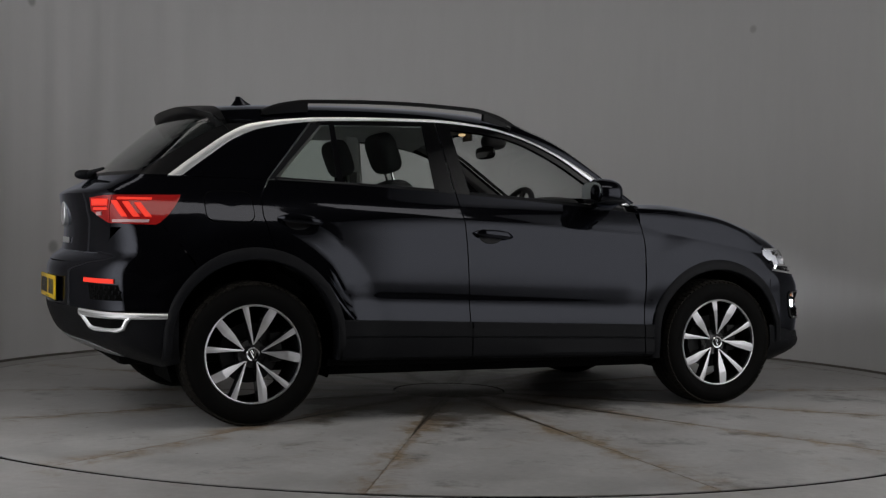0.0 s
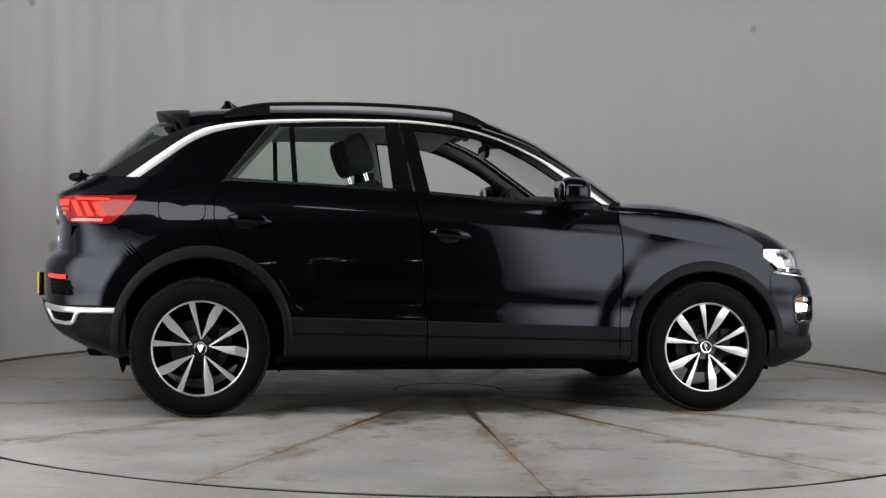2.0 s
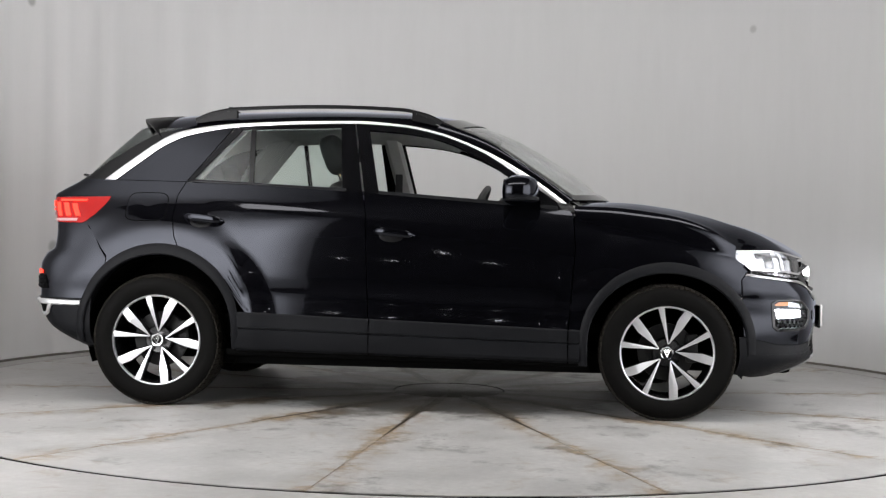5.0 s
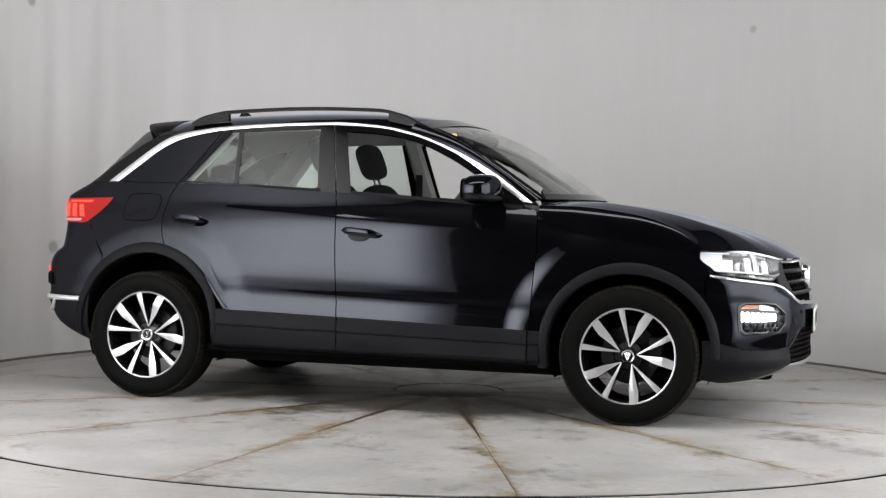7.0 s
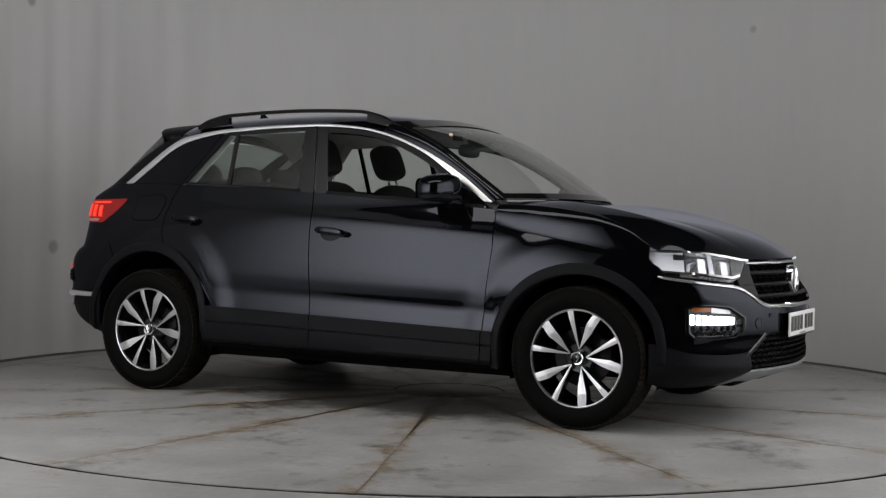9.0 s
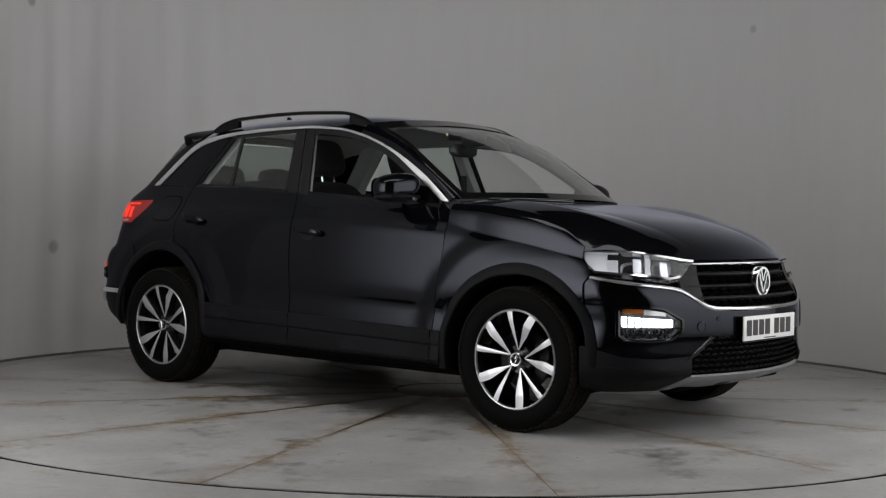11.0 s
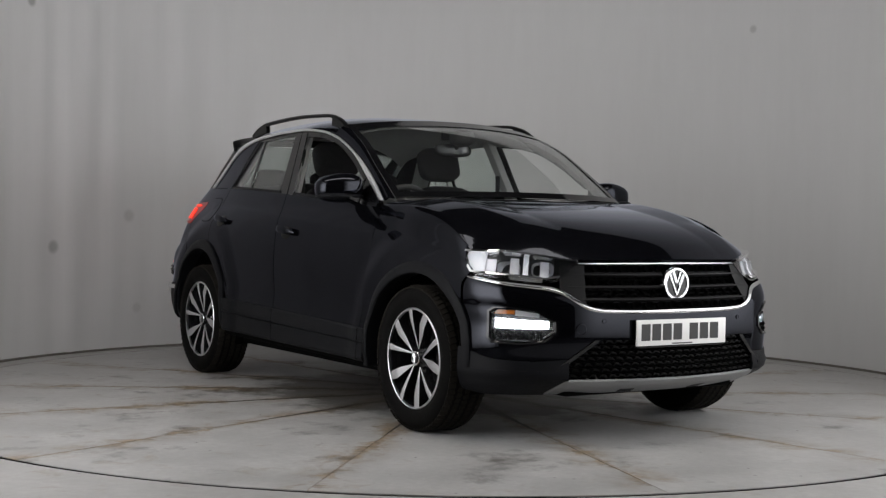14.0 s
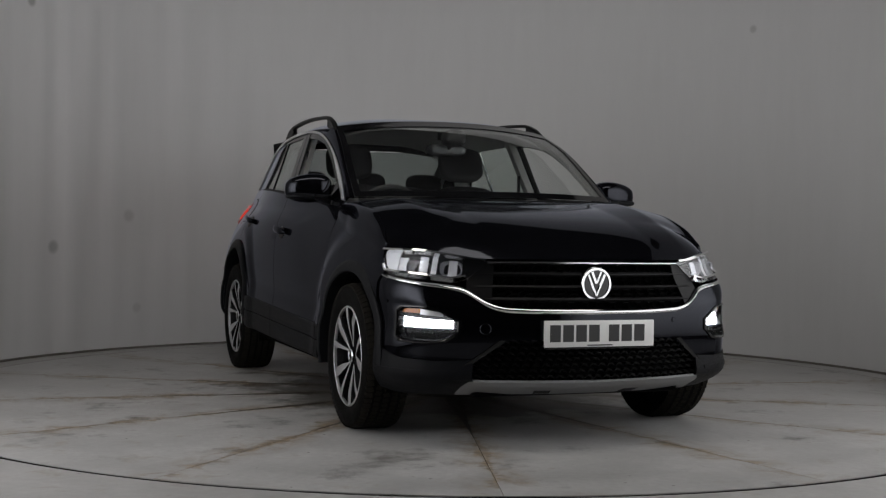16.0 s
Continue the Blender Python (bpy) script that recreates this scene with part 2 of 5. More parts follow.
# ---------------------------------------------------------------- the booth
def concrete(name, low, high, seams):
    """Worn pale concrete; on the table brown stains gather along its fourteen seams and round the middle, where car
    shade is painted too.
    """
    m = material(name, high, 0.4)
    r = grain(m, 3.0, low, high, 0.15, 160, (0.33, 0.56))
    t = m.node_tree
    b = t.nodes["Principled BSDF"]
    co = t.nodes.new("ShaderNodeTexCoord")
    info = t.nodes.new("ShaderNodeObjectInfo")
    shift = t.nodes.new("ShaderNodeVectorMath")
    shift.operation = "MULTIPLY_ADD"
    shift.inputs[1].default_value = (37.0, 23.0, 11.0)
    t.links.new(info.outputs["Random"], shift.inputs[0])
    t.links.new(co.outputs["Object"], shift.inputs[2])
    blot = add_node(m, "ShaderNodeTexNoise", Scale=5.5, Detail=7.0, Roughness=0.7, Distortion=0.6)
    t.links.new(shift.outputs[0], blot.inputs["Vector"])
    spots = ramp(m, [(0.58, (0, 0, 0)), (0.70, (1, 1, 1))])
    t.links.new(blot.outputs["Fac"], spots.inputs[0])

    def math_node(op, a, bb=None):
        n = t.nodes.new("ShaderNodeMath")
        n.operation = op
        for k, v in enumerate((a, bb)):
            if v is None:
                continue
            if isinstance(v, (int, float)):
                n.inputs[k].default_value = v
            else:
                t.links.new(v, n.inputs[k])
        return n.outputs[0]
    stain = math_node("MULTIPLY", spots.outputs[0], 0.40)
    spots2 = ramp(m, [(0.47, (0, 0, 0)), (0.58, (1, 1, 1))])
    t.links.new(blot.outputs["Fac"], spots2.inputs[0])
    if seams:
        sep = t.nodes.new("ShaderNodeSeparateXYZ")
        t.links.new(co.outputs["Object"], sep.inputs[0])
        ang = math_node("ARCTAN2", sep.outputs[1], sep.outputs[0])
        step = 2 * math.pi / 14
        a = math_node("FLOORED_MODULO", math_node("ADD", ang, step / 2 + 40 * step), step)
        off = math_node("ABSOLUTE", math_node("SUBTRACT", a, step / 2))
        rad = math_node("SQRT", math_node("ADD", math_node("MULTIPLY", sep.outputs[0], sep.outputs[0]), math_node("MULTIPLY", sep.outputs[1], sep.outputs[1])))
        dist = math_node("MULTIPLY", off, rad)
        wob = add_node(m, "ShaderNodeTexNoise", Scale=2.2, Detail=6.0, Roughness=0.7)
        t.links.new(shift.outputs[0], wob.inputs["Vector"])
        width = t.nodes.new("ShaderNodeMapRange")
        width.inputs[1].default_value, width.inputs[2].default_value = 0.3, 2.5
        width.inputs[3].default_value, width.inputs[4].default_value = 0.15, 0.010
        t.links.new(rad, width.inputs[0])
        w2 = math_node("MULTIPLY", width.outputs[0], math_node("MULTIPLY", math_node("POWER", wob.outputs["Fac"], 5.0), 22.0))
        near = math_node("SUBTRACT", 1.0, math_node("MINIMUM", math_node("DIVIDE", dist, w2), 1.0))
        broad = add_node(m, "ShaderNodeTexNoise", Scale=1.3, Detail=5.0, Roughness=0.75)
        t.links.new(shift.outputs[0], broad.inputs["Vector"])
        gate = t.nodes.new("ShaderNodeMapRange")
        gate.inputs[1].default_value, gate.inputs[2].default_value = 0.40, 0.58
        t.links.new(broad.outputs["Fac"], gate.inputs[0])
        crisp = math_node("MULTIPLY", math_node("MINIMUM", math_node("MULTIPLY", near, 1.8), 1.0), math_node("ADD", math_node("MULTIPLY", gate.outputs[0], 0.80), 0.20))
        halo = math_node("SUBTRACT", 1.0, math_node("MINIMUM", math_node("DIVIDE", dist, 0.16), 1.0))
        stain = math_node("ADD", stain, math_node("MULTIPLY", math_node("MULTIPLY", halo, spots2.outputs[0]), 0.75))
        stain = math_node("MINIMUM", math_node("ADD", stain, math_node("MULTIPLY", crisp, 0.75)), 0.85)
        # dark cracks along the seams, wide under the middle
        crack_w = t.nodes.new("ShaderNodeMapRange")
        crack_w.inputs[1].default_value, crack_w.inputs[2].default_value = 0.4, 1.7
        crack_w.inputs[3].default_value, crack_w.inputs[4].default_value = 0.050, 0.0012
        t.links.new(rad, crack_w.inputs[0])
        cw = math_node("MULTIPLY", crack_w.outputs[0], math_node("MULTIPLY", blot.outputs["Fac"], 2.0))
        crack = math_node("SUBTRACT", 1.0, math_node("MINIMUM", math_node("DIVIDE", dist, cw), 1.0))
        # oil round the middle, with the shade under the car painted in
        oil_shade_r = t.nodes.new("ShaderNodeMapRange")
        oil_shade_r.inputs[1].default_value, oil_shade_r.inputs[2].default_value = 0.4, 1.35
        oil_shade_r.inputs[3].default_value, oil_shade_r.inputs[4].default_value = 0.94, 0.45
        t.links.new(rad, oil_shade_r.inputs[0])
        oil_shade = t.nodes.new("ShaderNodeMapRange")
        oil_shade.inputs[1].default_value, oil_shade.inputs[2].default_value = 0.03, 0.16
        t.links.new(math_node("SUBTRACT", math_node("ADD", wob.outputs["Fac"], oil_shade_r.outputs[0]), 1.0), oil_shade.inputs[0])
        dark = math_node("MINIMUM", math_node("ADD", math_node("MULTIPLY", crack, 1.6), math_node("MULTIPLY", oil_shade.outputs[0], 0.72)), 0.92)
    mix = t.nodes.new("ShaderNodeMix")
    mix.data_type = "RGBA"
    t.links.new(stain, mix.inputs[0])
    t.links.new(r.outputs[0], mix.inputs[6])
    rust = ramp(m, [(0.35, (0.13, 0.09, 0.05)), (0.65, (0.27, 0.195, 0.11))])
    fine = add_node(m, "ShaderNodeTexNoise", Scale=30.0, Detail=4.0)
    t.links.new(shift.outputs[0], fine.inputs["Vector"])
    t.links.new(fine.outputs["Fac"], rust.inputs[0])
    t.links.new(rust.outputs[0], mix.inputs[7])
    # small dark pits and drips
    pits = add_node(m, "ShaderNodeTexVoronoi", Scale=7.5)
    t.links.new(shift.outputs[0], pits.inputs["Vector"])
    pr = ramp(m, [(0.035, (1, 1, 1)), (0.06, (0, 0, 0))])
    t.links.new(pits.outputs["Distance"], pr.inputs[0])
    mix2 = t.nodes.new("ShaderNodeMix")
    mix2.data_type = "RGBA"
    mix2.inputs[7].default_value = (0.06, 0.05, 0.04, 1)
    t.links.new(math_node("MULTIPLY", pr.outputs[0], 0.85), mix2.inputs[0])
    t.links.new(mix.outputs[2], mix2.inputs[6])
    final = mix2.outputs[2]
    if seams:
        mix3 = t.nodes.new("ShaderNodeMix")
        mix3.data_type = "RGBA"
        mix3.inputs[7].default_value = (0.035, 0.028, 0.02, 1)
        t.links.new(dark, mix3.inputs[0])
        t.links.new(final, mix3.inputs[6])
        final = mix3.outputs[2]
    t.links.new(final, b.inputs["Base Color"])
    return m


TABLE = concrete("stained_table_concrete", (0.25, 0.247, 0.24), (0.44, 0.438, 0.43), True)
FLOOR = concrete("floor_concrete", (0.25, 0.245, 0.237), (0.43, 0.426, 0.418), False)
WALL = material("white_booth_wall", (0.72, 0.72, 0.715), 0.55)
grain(WALL, 0.9, (0.60, 0.60, 0.602), (0.64, 0.64, 0.642), 0.08, 40, (0.45, 0.62), stretch=(1.6, 1.6, 0.22))


def smudges(m, spots):
    """Round grey scuffs on the wall: centre, radius, depth."""
    t = m.node_tree
    b = t.nodes["Principled BSDF"]
    link = b.inputs["Base Color"].links[0].from_socket
    geo = t.nodes.new("ShaderNodeTexCoord")
    for c, r, deep in spots:
        d = t.nodes.new("ShaderNodeVectorMath")
        d.operation = "DISTANCE"
        d.inputs[1].default_value = c
        t.links.new(geo.outputs["Object"], d.inputs[0])
        mr = t.nodes.new("ShaderNodeMapRange")
        mr.interpolation_type = "SMOOTHSTEP"
        mr.inputs[1].default_value, mr.inputs[2].default_value = r * 0.35, r
        mr.inputs[3].default_value, mr.inputs[4].default_value = deep, 0.0
        t.links.new(d.outputs["Value"], mr.inputs[0])
        mix = t.nodes.new("ShaderNodeMix")
        mix.data_type = "RGBA"
        mix.inputs[7].default_value = (0.16, 0.16, 0.16, 1)
        t.links.new(mr.outputs[0], mix.inputs[0])
        t.links.new(link, mix.inputs[6])
        link = mix.outputs[2]
    t.links.new(link, b.inputs["Base Color"])


smudges(WALL, [((-2.732, 1.487, 0.75), 0.062, 0.6), ((-2.352, 2.035, 0.973), 0.062, 0.28), ((-2.831, 1.287, 2.40), 0.05, 0.6), ((-2.30, 2.09, 0.30), 0.05, 0.2), ((2.2, 2.2, 2.42), 0.04, 0.35)])
HALL = material("dark_hall_paint", (0.06, 0.06, 0.065), 0.8)
grain(HALL, 1.2, (0.045, 0.045, 0.05), (0.075, 0.075, 0.08), 0.1, 50)
R_WALL, R_TABLE, WALL_TOP, GAP = 3.11, 2.915, 3.90, 84.0


def arc_wall():
    """The round wall, open towards the hall, in gently dented sheets."""
    bm = bmesh.new()
    a0, a1, n = -90 + GAP, 270 - GAP, 180
    rows = []
    for k in range(37):
        z = WALL_TOP * k / 36
        row = []
        for i in range(n + 1):
            a = radians(lerp(a0, a1, i / n))
            # buckled sheets on the far side of the tail end of the booth
            dent = 0.020 * noise.noise(Vector((math.degrees(a) / 3.0, z * 0.35, 4))) * max(0.0, min(1.0, (math.degrees(a) - 100) / 25))
            dent += 0.004 * noise.noise(Vector((math.degrees(a) / 14.0, z * 0.5, 9)))
            r = R_WALL + dent
            row.append((r * math.cos(a), r * math.sin(a), z))
        rows.append(row)
    skin(rows, 0.08, bm)
    return tagged(part("wall_round", bm, WALL, sharp=60), "pale grey curved booth wall, slightly buckled", "wall", kind="structure")


wall_round = arc_wall()


def build_floor():
    bm = bmesh.new()
    n = 180
    r0 = R_TABLE + 0.028
    ring = [(math.cos(2 * math.pi * i / n), math.sin(2 * math.pi * i / n)) for i in range(n)]
    rows = [[(r * c, r * s, z) for c, s in ring] for r, z in ((r0, -0.25), (r0, -0.006), (r0 + 0.006, 0.0), (3.3, 0), (3.6, 0))]
    skin(rows, bm=bm, closed=True)
    tagged(part("floor", bm, FLOOR), "worn pale concrete floor round the turntable", "floor", kind="structure")
    bm = bmesh.new()
    skin([[(r * c, r * s, -0.25) for c, s in ring] for r in (0.01, r0 + 0.02)], bm=bm, closed=True)
    tagged(part("pit", bm, DARK), "dark pit under the turntable", "pit", kind="structure")
    # skirting line where the wall meets the floor
    bm = bmesh.new()
    a0, a1 = -90 + GAP, 270 - GAP
    rows = [[(r * math.cos(radians(lerp(a0, a1, i / 150))), r * math.sin(radians(lerp(a0, a1, i / 150))), z) for i in range(151)]
            for r, z in ((R_WALL - 0.012, 0.001), (R_WALL - 0.012, 0.012), (R_WALL - 0.004, 0.016))]
    skin(rows, bm=bm)
    grime = material("grimy_sealant", (0.13, 0.12, 0.10), 0.8)
    grain(grime, 9, (0.08, 0.07, 0.06), (0.2, 0.19, 0.17), 0.3)
    tagged(part("trim", bm, grime), "grimy brown sealant line along the wall foot", "trim", kind="structure")


build_floor()


def build_hall():
    def slab(name, c, s, mat, label, cat):
        bm = bmesh.new()
        box(bm, c, s)
        tagged(part(name, bm, mat, smooth=False), label, cat, kind="structure")
    slab("ceiling", (0, -2, 4.35), (19.4, 22, 0.1), HALL, "dark hall ceiling", "ceiling")
    bm = bmesh.new()
    skin([[(r * math.cos(2 * math.pi * i / 90), r * math.sin(2 * math.pi * i / 90), -0.002) for i in range(90)] for r in (3.55, 6, 15)], bm=bm, closed=True)
    tagged(part("floor_hall", bm, HALL), "dark hall floor outside the booth", "floor", kind="structure")
    slab("wall_north", (0, 9, 2.2), (20, 0.2, 4.4), HALL, "dark hall wall", "wall")
    slab("wall_south", (0, -13, 2.2), (20, 0.2, 4.4), HALL, "dark hall wall", "wall")
    slab("wall_east", (9.6, -2, 2.2), (0.2, 22, 4.4), HALL, "dark hall wall", "wall")
    slab("wall_west", (-9.6, -2, 2.2), (0.2, 22, 4.4), HALL, "dark hall wall", "wall")


build_hall()


def build_hall_lamps():
    """Small lit fittings on the far hall wall, seen as glints in the paint."""
    glow = material("lit_hall_lamp", (1, 1, 1), 0.4, emit=(1.0, 0.97, 0.9), strength=70.0)
    lamp = thing("hall_lamp", "small lit white lamp on the dark hall wall", "lamp", "lamps on the hall wall")
    bm = bmesh.new()
    box(bm, (0, 0.03, 0), (0.24, 0.06, 0.10), 0.01)
    part("housing", bm, DARK, lamp)
    bm = bmesh.new()
    box(bm, (0, 0.066, 0), (0.10, 0.012, 0.045), 0.003)
    part("lens", bm, glow, lamp)
    spots = ((-4.3, 2.3), (-3.2, 2.0), (-1.3, 2.35), (0.7, 2.3), (1.5, 2.28), (2.9, 2.32), (4.4, 2.2), (2.6, 2.7), (-2.2, 3.0))
    for k, (x, z) in enumerate(spots):
        if k == 0:
            lamp.matrix_basis = pose(x, -12.9, z)
        else:
            copy_thing(lamp, pose(x, -12.9, z))


build_hall_lamps()


# ---------------------------------------------------------------- soft light screens beside the mouth of the booth
def diffuser_material(soft, y_dim, y_full, z_dim, z_full):
    """A back-lit cloth, brightest beside the mouth and fading along the wall and at its hems."""
    m = material("lit_diffuser", (0.8, 0.8, 0.8), 0.7)
    t = m.node_tree
    b = t.nodes["Principled BSDF"]
    co = t.nodes.new("ShaderNodeTexCoord")
    sep = t.nodes.new("ShaderNodeSeparateXYZ")
    t.links.new(co.outputs["Object"], sep.inputs[0])
    last = None
    for axis, dim, full in ((1, -4.05, -3.55), (1, y_dim, y_full), (2, 0.0, 0.9), (2, z_dim, z_full)):
        mr = t.nodes.new("ShaderNodeMapRange")
        mr.interpolation_type = "SMOOTHSTEP"
        mr.inputs[1].default_value, mr.inputs[2].default_value = min(dim, full), max(dim, full)
        mr.inputs[3].default_value, mr.inputs[4].default_value = (0.0, 1.0) if dim < full else (1.0, 0.0)
        t.links.new(sep.outputs[axis], mr.inputs[0])
        if last is None:
            last = mr.outputs[0]
            continue
        g = t.nodes.new("ShaderNodeMath")
        g.operation = "MULTIPLY"
        t.links.new(last, g.inputs[0])
        t.links.new(mr.outputs[0], g.inputs[1])
        last = g.outputs[0]
    k = t.nodes.new("ShaderNodeMath")
    k.operation = "MULTIPLY_ADD"
    k.inputs[1].default_value, k.inputs[2].default_value = soft, 0.06
    t.links.new(last, k.inputs[0])
    b.inputs["Emission Color"].default_value = (0.96, 0.955, 0.975, 1)
    t.links.new(k.outputs[0], b.inputs["Emission Strength"])
    return m


SCREEN_CLOTH = {-1: diffuser_material(8.8, -0.9, -2.9, 3.8, 1.7), 1: diffuser_material(5.0, 0.7, -1.3, 3.9, 2.2)}
SCREEN_LINE = polyline([(1.83, -4.05), (2.60, -3.0), (3.22, -1.9), (3.55, -0.9), (3.70, 0.2)])
for sx in (-1, 1):
    screen = thing("light_screen", "tall curved white cloth light screen on a black frame", "light screen", "screens beside the booth")
    line = [SCREEN_LINE(i / 24) for i in range(25)]
    part("cloth", skin([[(sx * q.x, q.y, z) for q in line] for z in [lerp(0.10, 3.9, j / 10) for j in range(11)]], 0.01 * sx), SCREEN_CLOTH[sx], screen)
    back = [q + Vector((0.06, -0.04)) for q in line]
    part("backing", skin([[(sx * q.x, q.y, z) for q in back] for z in (0.06, 2.0, 3.94)], 0.02 * sx), DARK, screen)
    for k in (0, 12, 24):
        bm = bmesh.new()
        q = back[k]
        rod(bm, [(sx * q.x, q.y, 0.0), (sx * q.x, q.y, 3.95)], 0.03, 10)
        part("post", bm, DARK, screen)


# ---------------------------------------------------------------- turntable
def build_table():
    table = thing("turntable", "round pale concrete turntable with rust-stained radial seams", "turntable")
    step = 2 * math.pi / 14
    bm = bmesh.new()
    g = 0.0010

    def f(u, v):
        r = lerp(0.32, R_TABLE, v)
        a = lerp(g / r, step - g / r, u)
        return (r * math.cos(a), r * math.sin(a), 0)
    rows = grid(f, 10, 8)
    skin(rows, 0.05, bm)
    first = part("sector", bm, TABLE, table, sharp=40)
    zmax = max(v.co.z for v in first.data.vertices)
    for v in first.data.vertices:
        v.co.z -= zmax
    a0 = radians(-94)
    for k in range(14):
        ob = first if k == 0 else new("sector", first.data)
        ob.parent = table
        ob.rotation_euler = (0, 0, a0 + k * step)
    bm = bmesh.new()
    ring = [(math.cos(2 * math.pi * i / 64), math.sin(2 * math.pi * i / 64)) for i in range(64)]
    skin([[(r * c, r * s, z) for c, s in ring] for r, z in ((0.006, 0.0), (0.30, 0.0), (0.312, -0.004), (0.312, -0.05))], bm=bm, closed=True)
    part("hub_plate", bm, TABLE, table)
    bm = bmesh.new()
    skin([[(r * c, r * s, z) for c, s in ring] for r, z in ((0.006, -0.03), (R_TABLE - 0.02, -0.03))], bm=bm, closed=True)
    part("base_disc", bm, DARK, table)
    # added dark lining puts the shade of the gap into colour
    bm = bmesh.new()
    rim = [(math.cos(2 * math.pi * i / 180), math.sin(2 * math.pi * i / 180)) for i in range(180)]
    skin([[(r * c, r * q, z) for c, q in rim] for r, z in ((R_TABLE - 0.001, -0.004), (R_TABLE + 0.002, -0.004), (R_TABLE + 0.002, -0.06))], bm=bm, closed=True)
    part("rim", bm, DARK, table, "dark ring lining the gap round the table")
    return table


turntable = build_table()


# ---------------------------------------------------------------- the car: its surface
base_w = curve([(0.10, 0.70), (0.20, 0.80), (0.28, 0.862), (0.36, 0.884), (0.45, 0.8845), (0.50, 0.8803), (0.543, 0.8740), (0.558, 0.8735), (0.60, 0.8758), (0.66, 0.8783), (0.74, 0.8769),
                (0.82, 0.871), (0.90, 0.861), (0.95, 0.849), (1.00, 0.829), (1.04, 0.810), (1.08, 0.795), (1.45, 0.667), (1.60, 0.61)])
taper = curve([(0.0, 0.010), (0.6, 0.013), (0.8, 0.022), (0.95, 0.038), (1.08, 0.054), (1.3, 0.06), (1.6, 0.06)])
nose_x = curve([(0.12, 1.78), (0.19, 1.89), (0.235, 2.00), (0.275, 2.09), (0.31, 2.125), (0.37, 2.12), (0.49, 2.13), (0.61, 2.125), (0.70, 2.085), (0.80, 2.062), (0.84, 2.03), (0.90, 1.93), (1.1, 1.8)])
tail_x = curve([(0.20, -1.62), (0.28, -1.83), (0.36, -2.0), (0.41, -2.06), (0.55, -2.105), (0.70, -2.105), (0.765, -2.075), (0.80, -2.03), (0.90, -2.02), (1.0, -2.035), (1.075, -2.045),
                (1.10, -2.01), (1.16, -1.90), (1.30, -1.74), (1.42, -1.60), (1.50, -1.50)])
nose_a = curve([(0.10, 0.33), (0.60, 0.325), (0.68, 0.34), (0.76, 0.43), (0.90, 0.45)])   # how round the nose is in plan
nose_p = curve([(0.10, 7.0), (0.60, 7.0), (0.72, 12.0), (0.90, 12.0)])      # how tight its corners are
TAIL_A, TAIL_P = 0.24, 12.0
FLARE = 0.016


def half(x, z):
    """Half the car's width at x and z."""
    # the ledge at the foot of the doors falls towards the nose with the sill
    zz = z + 0.0297 * max(-0.9, min(0.9, x)) * max(0.0, min(1.0, (0.80 - z) / 0.15))
    w = base_w(zz) - taper(z) * (x + 0.2) ** 2
    # a shoulder crease runs along both doors, parallel to the window line
    if 0.80 < z < 1.10 and -1.15 < x < 1.15:
        d = z - (1.0155 - 0.0705 * (x + 0.76))
        k = min(1.0, (x + 1.15) / 0.25, (1.15 - x) / 0.25)
        w += 0.0024 * k * k * (3 - 2 * k) * math.exp(-(d / (0.014 if d > 0 else 0.045)) ** 2)
    # the wheel arches are gently flared
    for cx, cz in ((-1.285, 0.40), (1.295, 0.385)):
        k = min(max((0.625 - math.hypot(x - cx, z - cz)) / 0.13, 0.0), 1.0)
        w += FLARE * k * k * (3 - 2 * k)
    for gap, p in (((nose_x(z) - x) / nose_a(z), nose_p(z)), ((x - tail_x(z)) / TAIL_A, TAIL_P)):
        yf = math.sqrt(max(gap, 1e-6))
        w = (w ** -p + yf ** -p) ** (-1 / p)
    return w


def round_point(pivot, phi, z, out=0.0):
    """The point of the skin at height z seen from the pivot at the angle phi (0: ahead for the nose, astern for the tail)."""
    sx = 1 if pivot > 0 else -1
    c, s = math.cos(phi), math.sin(phi)
    lo, hi = 0.0, 1.6
    for _ in range(34):
        r = (lo + hi) / 2
        if r * s < half(pivot + sx * r * c, z) and (nose_x(z) > pivot + r * c if sx > 0 else tail_x(z) < pivot - r * c):
            lo = r
        else:
            hi = r
    return Vector((pivot + sx * (lo + out) * c, (lo + out) * s, z))


def phi_of(pivot, y, z):
    lo, hi = 0.0, math.pi / 2
    for _ in range(30):
        m = (lo + hi) / 2
        if round_point(pivot, m, z).y < y:
            lo = m
        else:
            hi = m
    return lo


def side(x, z, s, out=0.0):
    return Vector((x, s * (half(x, z) + out), z))


def nose(y, z, s=1, out=0.0):
    p = round_point(1.2, phi_of(1.2, abs(y), z), z, out)
    p.y = math.copysign(p.y, y) * s
    return p


def tail(y, z, s=1, out=0.0):
    p = round_point(-1.2, phi_of(-1.2, abs(y), z), z, out)
    p.y = math.copysign(p.y, y) * s
    return p


car = thing("car", "black compact crossover car with black plastic cladding, parked on the turntable", "car")
SIDES = (-1, 1)

# lines of the side, as z over x or as paths
belt = lin([(-1.60, 1.158), (-1.20, 1.150), (-0.76, 1.134), (-0.22, 1.104), (0.66, 1.040), (0.83, 1.026)])
sill_top = lin([(-1.0, 0.493), (-0.83, 0.489), (0.82, 0.440), (1.0, 0.436)])


def arch_z(x, cx, cz, rx, rz):
    d = 1 - ((x - cx) / rx) ** 2
    return cz + rz * math.sqrt(d) if d > 0 else -1.0


R_ARCH, F_ARCH = (-1.285, 0.395, 0.425, 0.415), (1.295, 0.38, 0.425, 0.385)


